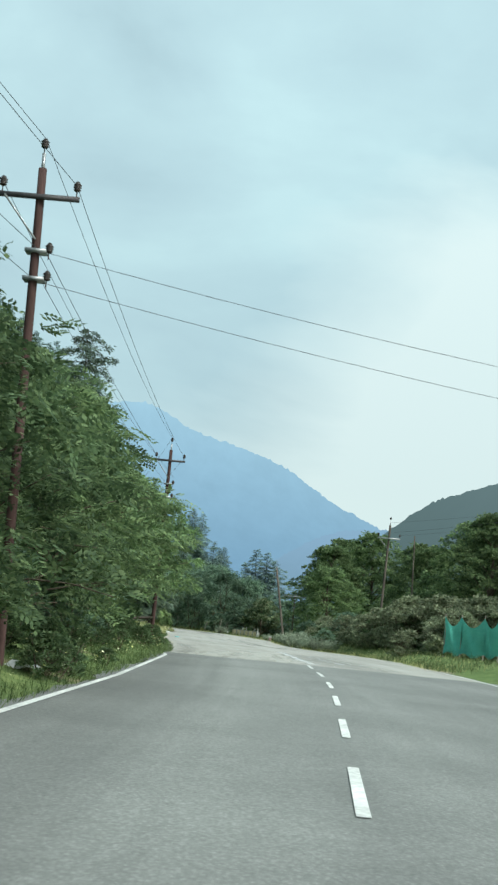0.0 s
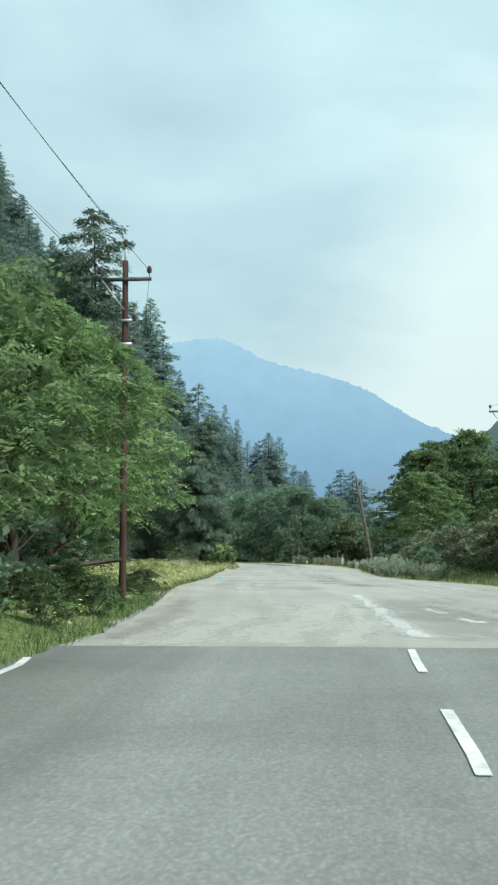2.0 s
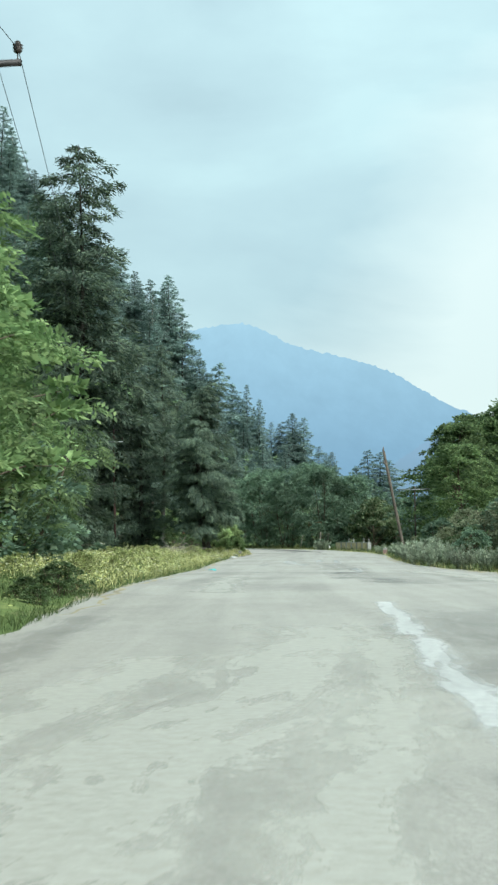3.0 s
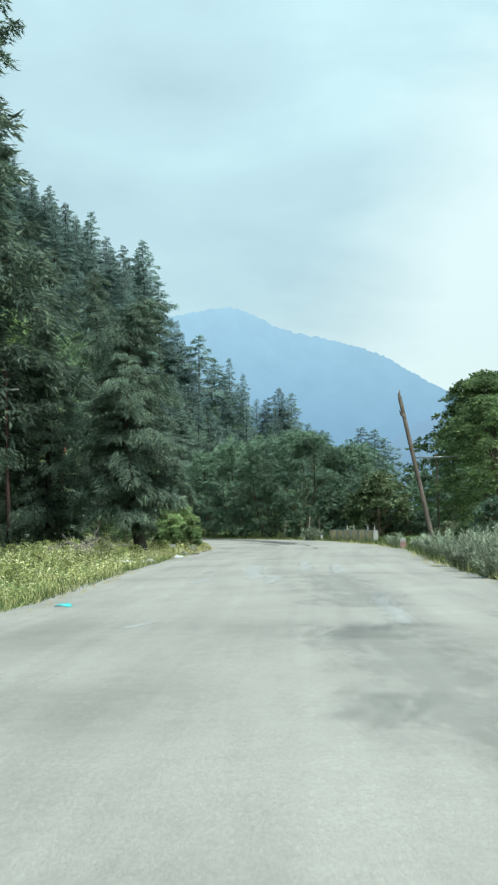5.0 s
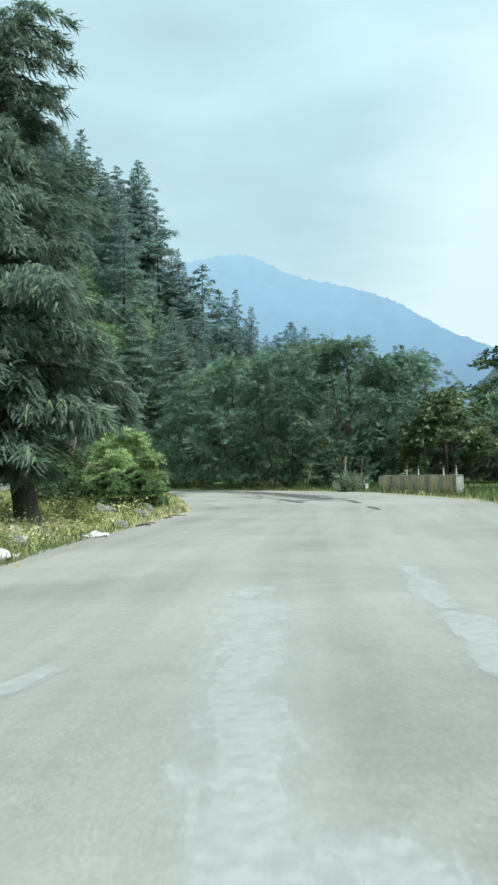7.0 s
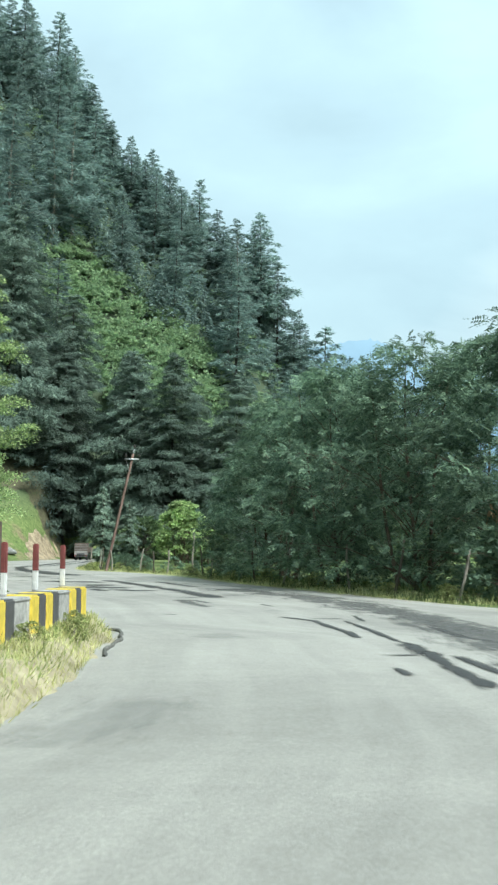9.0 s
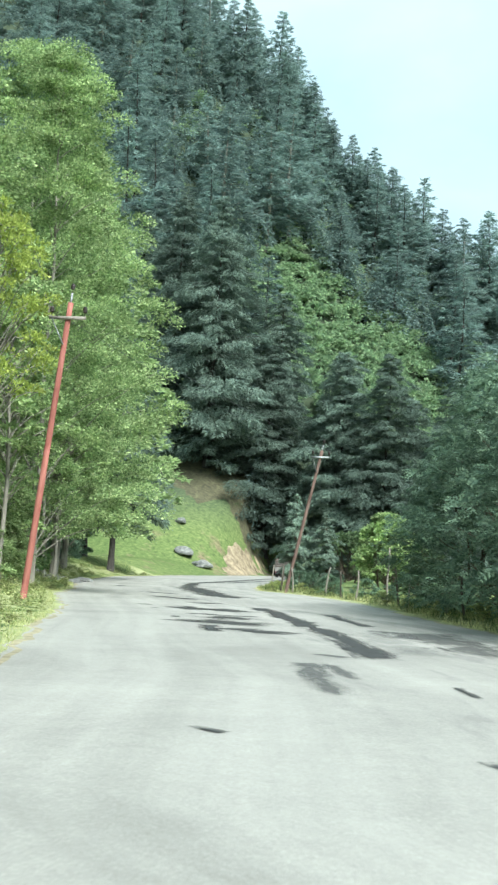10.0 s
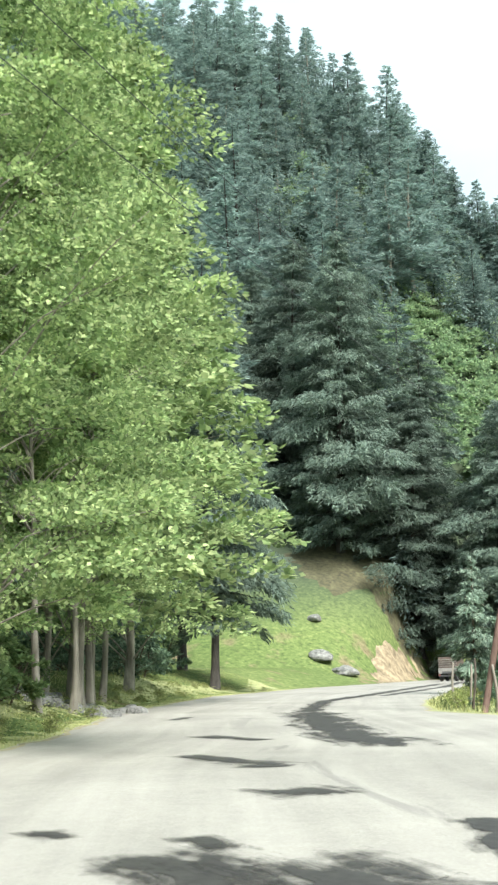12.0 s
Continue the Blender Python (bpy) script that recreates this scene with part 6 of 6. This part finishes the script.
def net_fence():
    pts = [(12.15, 73.8), (13.0, 73.2), (14.05, 71.6), (14.7, 70.6), (16.2, 69.0), (18.2, 67.0)]
    ob = thing("net_fence", "torn green shade net strung on thin posts", "fence", at=(0, 0, 0))
    for i, (x, y) in enumerate(pts):
        z = float(level(x, y))
        part("post", raw_mesh("post", *tube([(x, y, z - 0.2), (x + 0.05, y, z + 1.2), (x + 0.02, y, z + 2.5)], [0.035, 0.03, 0.025], 6), M_WOODPOST), ob)
    for (x0, y0), (x1, y1) in zip(pts[:-1], pts[1:]):
        u, w = np.meshgrid(np.linspace(0, 1, 14), np.linspace(0, 1, 12))
        x, y = x0 + (x1 - x0) * u, y0 + (y1 - y0) * u
        z0 = level(x, y)
        topz = z0 + 2.35 - 0.55 * np.sin(np.pi * u)
        botz = z0 + 0.2 + 0.12 * np.sin(u * 7 + x0)
        z = botz + (topz - botz) * w
        v = np.stack([x, y - 0.05 + 0.12 * np.sin(u * 9 + w * 3 + x0) * np.sin(np.pi * w), z], -1).reshape(-1, 3)
        i, j = np.meshgrid(np.arange(11), np.arange(13), indexing="ij")
        b = i * 14 + j
        f = np.stack([b, b + 1, b + 15, b + 14], -1).reshape(-1, 4)
        f = f[[not (len(f) * 0.35 < q < len(f) * 0.42 and x0 > 14.5) for q in range(len(f))]]
        part("net_panel", raw_mesh("net_panel", v, f, M_NET, True), ob)


net_fence()


def signboard(x, y, z, rz):
    ob = thing("signboard", "weathered red and blue signboard on two posts", "sign", at=(x, y, z), rz=rz)
    part("board", bm_mesh("board", bevel_box(0, 0, 1.35, 1.1, 0.05, 0.5, 0.01), M_REDPAINT), ob)
    part("lower_board", bm_mesh("lower_board", bevel_box(0, 0, 0.8, 1.1, 0.05, 0.5, 0.01), plain_mat("blue_paint", (0.07, 0.13, 0.20), 0.6)), ob, "dull blue lower board")
    for s in (-0.5, 0.5):
        part("post", bm_mesh("post", bevel_box(s, 0.06, 0.8, 0.07, 0.07, 1.8, 0.01), M_DARKWOOD), ob)
    for k in range(3):
        part("lettering_bar", bm_mesh("lettering_bar", bevel_box(-0.32 + 0.32 * k, -0.03, 1.4, 0.24, 0.012, 0.12, 0.003), M_YELLOW), ob)


signboard(-17.6, 158.6, 0.0, -25)


def brush_pile(x, y, z):
    r = np.random.default_rng(21)
    ob = thing("brush_pile", "heap of grey dead branches under the cedar", "brushwood", at=(x, y, z))
    bits = []
    for _ in range(70):
        c = np.array([r.normal(0, 0.8), r.normal(0, 0.4), abs(r.normal(0.25, 0.2))])
        d = unit(np.array([r.normal(0, 1), r.normal(0, 0.5), r.normal(0.1, 0.3)])) * r.uniform(0.4, 1.0)
        bits.append(tube([c - d, c + r.normal(0, 0.05, 3), c + d + np.array([0, 0, -0.1])], [0.03, 0.024, 0.01], 5))
    part("dead_branches", raw_mesh("dead_branches", *join(bits), M_WOODPOST, True), ob)


brush_pile(-11.6, 121.5, float(level(-11.6, 121.5)))
# ---- rocks, litter, truck ----


def rock_mesh(seed, sx, sy, sz):
    bm = bmesh.new()
    bmesh.ops.create_icosphere(bm, subdivisions=3, radius=1.0)
    for v in bm.verts:
        n = 0.28 * noise.noise(v.co * 1.1 + Vector((seed * 3.1, 0, 0))) + 0.12 * noise.noise(v.co * 3.0 + Vector((0, seed, 0)))
        c = v.co * (1 + n)
        v.co = Vector((c.x * sx, c.y * sy, max(c.z, -0.5) * sz))
    return bm_mesh("rock", bm, M_ROCK)


ROCKS = [rock_mesh(s, 1, 0.8, 0.6) for s in range(4)]


def rock(x, y, s, k, label, group="", sz=1.0):
    ob = thing("rock", label, "rock", group, at=(x, y, float(level(x, y)) + 0.22 * s * sz), rz=k * 77, data=ROCKS[k % 4])
    ob.scale = (s, s, s * sz)


rock(-73.6, 274.6, 1.25, 0, "large grey boulder on the grassy slope", "boulders on the slope", 0.95)
rock(-71.4, 275.3, 1.35, 1, "large grey boulder on the grassy slope", "boulders on the slope", 0.8)
rock(-77.4, 280.5, 0.8, 2, "small pale rock high on the grassy slope", "boulders on the slope")
sr = np.random.default_rng(88)
for i in range(22):
    k = sr.random()
    rock(-43.6 - 3.6 * k + sr.normal(0, 0.3), 203.2 + 5.4 * k + sr.normal(0, 0.35), sr.uniform(0.13, 0.30), i, "small pale stone heaped at the foot of the trunks", "stones at the wood's edge", 0.8)
rp = np.random.default_rng(9)
for i in range(60):
    x, y = -45.3 - abs(rp.normal(0, 1.1)) + rp.uniform(-1.6, 1.6), 204.8 + rp.normal(0, 2.3)
    rock(x - 0.6, y, rp.uniform(0.16, 0.42), i, "rough grey stone in a heap below the trees", "stone heap")
for x, y, s in [(-9.7, 137.0, 0.42), (-9.3, 135.2, 0.3), (-9.1, 133.5, 0.22), (-8.9, 130.5, 0.25), (-10.2, 133.8, 0.35), (-10.5, 138.6, 0.35), (-9.6, 124.6, 0.25), (-8.5, 120.0, 0.22), (-11.6, 141.2, 0.25)]:
    rock(x, y, s, int(y), "grey stone in the verge flowers", "stones on the verge")


def twig(x, y, a, length, r):
    d = np.array([math.cos(a), math.sin(a), 0.02]) * length / 2
    me = raw_mesh("twig", *tube([-d, np.array([0.02, 0.03, 0.02]), d], [r, r * 0.9, r * 0.5], 6), M_DARKWOOD, True)
    z = max(float(level(x, y)), float(np.interp(y, LEVEL_Y, LEVEL_Z)) - 0.02)
    thing("twig", "dark broken twig lying on the dusty verge", "twig", "twigs on the verge", at=(x, y, z + r), data=me)


tr = np.random.default_rng(44)
for y in (131.2, 132.4, 133.0, 133.9, 134.6, 135.4, 136.8, 138.1, 139.6, 141.2):
    twig(float(left_x(y)) - tr.uniform(-0.25, 0.7), y, tr.uniform(-0.6, 0.9), tr.uniform(0.25, 0.7), tr.uniform(0.012, 0.03))


def litter(x, y, s, label, seed, mat=M_PLASTIC):
    r = np.random.default_rng(seed)
    u, w = np.meshgrid(np.linspace(-1, 1, 9), np.linspace(-1, 1, 7))
    z = 0.16 * np.sin(u * 3 + seed) * np.cos(w * 4) + 0.25 * (1 - u ** 2) * (1 - w ** 2) + r.uniform(0, 0.1, u.shape)
    v = np.stack([u * s, w * s * 0.6, z * s], -1).reshape(-1, 3)
    i, j = np.meshgrid(np.arange(6), np.arange(8), indexing="ij")
    b = i * 9 + j
    ob = thing("plastic_bag", label, "litter", "litter on the verge", at=(x, y, float(level(x, y)) + 0.06), data=raw_mesh("plastic_bag", v, np.stack([b, b + 1, b + 10, b + 9], -1).reshape(-1, 4), mat))
    m = ob.modifiers.new("thickness", "SOLIDIFY")
    m.thickness = 0.01


litter(-8.8, 121.2, 0.36, "crumpled white plastic bag on the verge", 1)
litter(-9.4, 119.4, 0.34, "crumpled white plastic sheet in the flowers", 4)
litter(-8.6, 127.0, 0.28, "small white plastic bag at the road edge", 2)
litter(-4.95, 94.5, 0.16, "small turquoise plastic wrapper lying on the asphalt", 6, M_TURQ)
litter(-2.3, 26.4, 0.35, "white plastic bag in the shaded grass", 3)


def truck(x, y, z, rz):
    ob = thing("truck", "small dusty lorry with brown cargo body and grey tailgate", "truck", at=(x, y, z), rz=rz)
    pink = plain_mat("dusty_brown_body", (0.115, 0.085, 0.07), 0.7)
    grey = plain_mat("dusty_grey_steel", (0.24, 0.23, 0.21), 0.6)
    part("cargo_body", bm_mesh("cargo_body", bevel_box(0, 2.0, 1.65, 1.75, 4.2, 1.3, 0.05), pink), ob)
    part("tailgate", bm_mesh("tailgate", bevel_box(0, -0.14, 1.0, 1.75, 0.08, 0.55, 0.02), grey), ob)
    for k in range(4):
        part("tailgate_bar", bm_mesh("tailgate_bar", bevel_box(0, -0.14, 1.45 + 0.2 * k, 1.7, 0.06, 0.06, 0.01), grey), ob)
    part("cab", bm_mesh("cab", bevel_box(0, 5.0, 1.4, 1.7, 1.6, 1.7, 0.15), pink), ob)
    part("chassis", bm_mesh("chassis", bevel_box(0, 2.4, 0.85, 1.0, 5.6, 0.22, 0.02), M_BLACK), ob)
    part("bumper", bm_mesh("bumper", bevel_box(0, -0.2, 0.55, 1.75, 0.10, 0.18, 0.03), M_BLACK), ob)
    for s in (-1, 1):
        part("tail_light", bm_mesh("tail_light", bevel_box(s * 0.75, -0.27, 0.62, 0.2, 0.04, 0.12, 0.01), M_REDPAINT), ob)
        for yy in (0.7, 4.6):
            v, f = lathe([(0.20, -0.14), (0.42, -0.14), (0.45, -0.09), (0.45, 0.09), (0.42, 0.14), (0.20, 0.14)], 18)
            v = np.stack([v[:, 2] + s * 0.72, v[:, 0] + yy, v[:, 1] + 0.45], 1)
            wh = part("wheel", raw_mesh("tyre", v, f, M_RUBBER, True), ob)
            v, f = lathe([(0.02, -0.15), (0.2, -0.12), (0.2, 0.12), (0.02, 0.15)], 14)
            part("rim", raw_mesh("rim", np.stack([v[:, 2] + s * 0.72, v[:, 0] + yy, v[:, 1] + 0.45], 1), f, M_GALV, True), wh)


def soil_bank():
    ys, ds = np.arange(276.0, 306.1, 0.6), np.linspace(0.3, 5.0, 16)
    gy, gd = np.meshgrid(ys, ds, indexing="ij")
    gx = left_x(gy) - gd
    top = 4.2 * smooth(276, 288, gy) * (1 - smooth(299, 306, gy))
    z = level(left_x(gy) + 0.5, gy) + np.minimum(top * smooth(0.2, 3.4, gd), 9) + 0.22 * np.sin(gy * 2.1 + gd * 2) * smooth(0.5, 1.5, gd) + 0.12 * np.sin(gy * 5.3) * np.sin(gd * 4) - 0.6 * (gd > 4.7)
    n = len(ds)
    i, j = np.meshgrid(np.arange(len(ys) - 1), np.arange(n - 1), indexing="ij")
    b = i * n + j
    return raw_mesh("soil_bank", np.stack([gx, gy, z], -1).reshape(-1, 3), np.stack([b, b + 1, b + n + 1, b + n], -1).reshape(-1, 4), M_SOIL, True)


def litter_shade_sheet():
    """Brown needle litter on the upper slope, the cedars' shade put in its colour, with a ragged rim."""
    a, k = np.linspace(0, 2 * np.pi, 73)[:-1], np.linspace(0, 1, 12)[:, None]
    R = 1 + 0.16 * np.sin(3 * a + 1) + 0.10 * np.sin(7 * a) + 0.07 * np.sin(13 * a + 2) + 0.05 * np.sin(29 * a)
    x, y = -79.0 + 9.5 * k * R * np.cos(a), 297.0 + 9.0 * k * R * np.sin(a)
    z = level(x, y) + 0.05 + 0.03 * np.sin(x * 3) * np.sin(y * 2.3) - 0.16 * (k > 0.99)
    i, j = np.meshgrid(np.arange(11), np.arange(72), indexing="ij")
    f = np.stack([i * 72 + j, i * 72 + 72 + j, i * 72 + 72 + (j + 1) % 72, i * 72 + (j + 1) % 72], -1).reshape(-1, 4)
    return raw_mesh("needle_litter", np.stack([x, y, z], -1).reshape(-1, 3), f, M_SHADELITTER, True)


thing("needle_litter", "brown needle litter, darkened with the cedars' shade, on the slope", "litter", kind="structure", data=litter_shade_sheet())
thing("soil_bank", "bare brown soil bank cut into the foot of the slope", "bank", kind="structure", data=soil_bank())
truck(-63.3, 281.0, 0.05, 14)
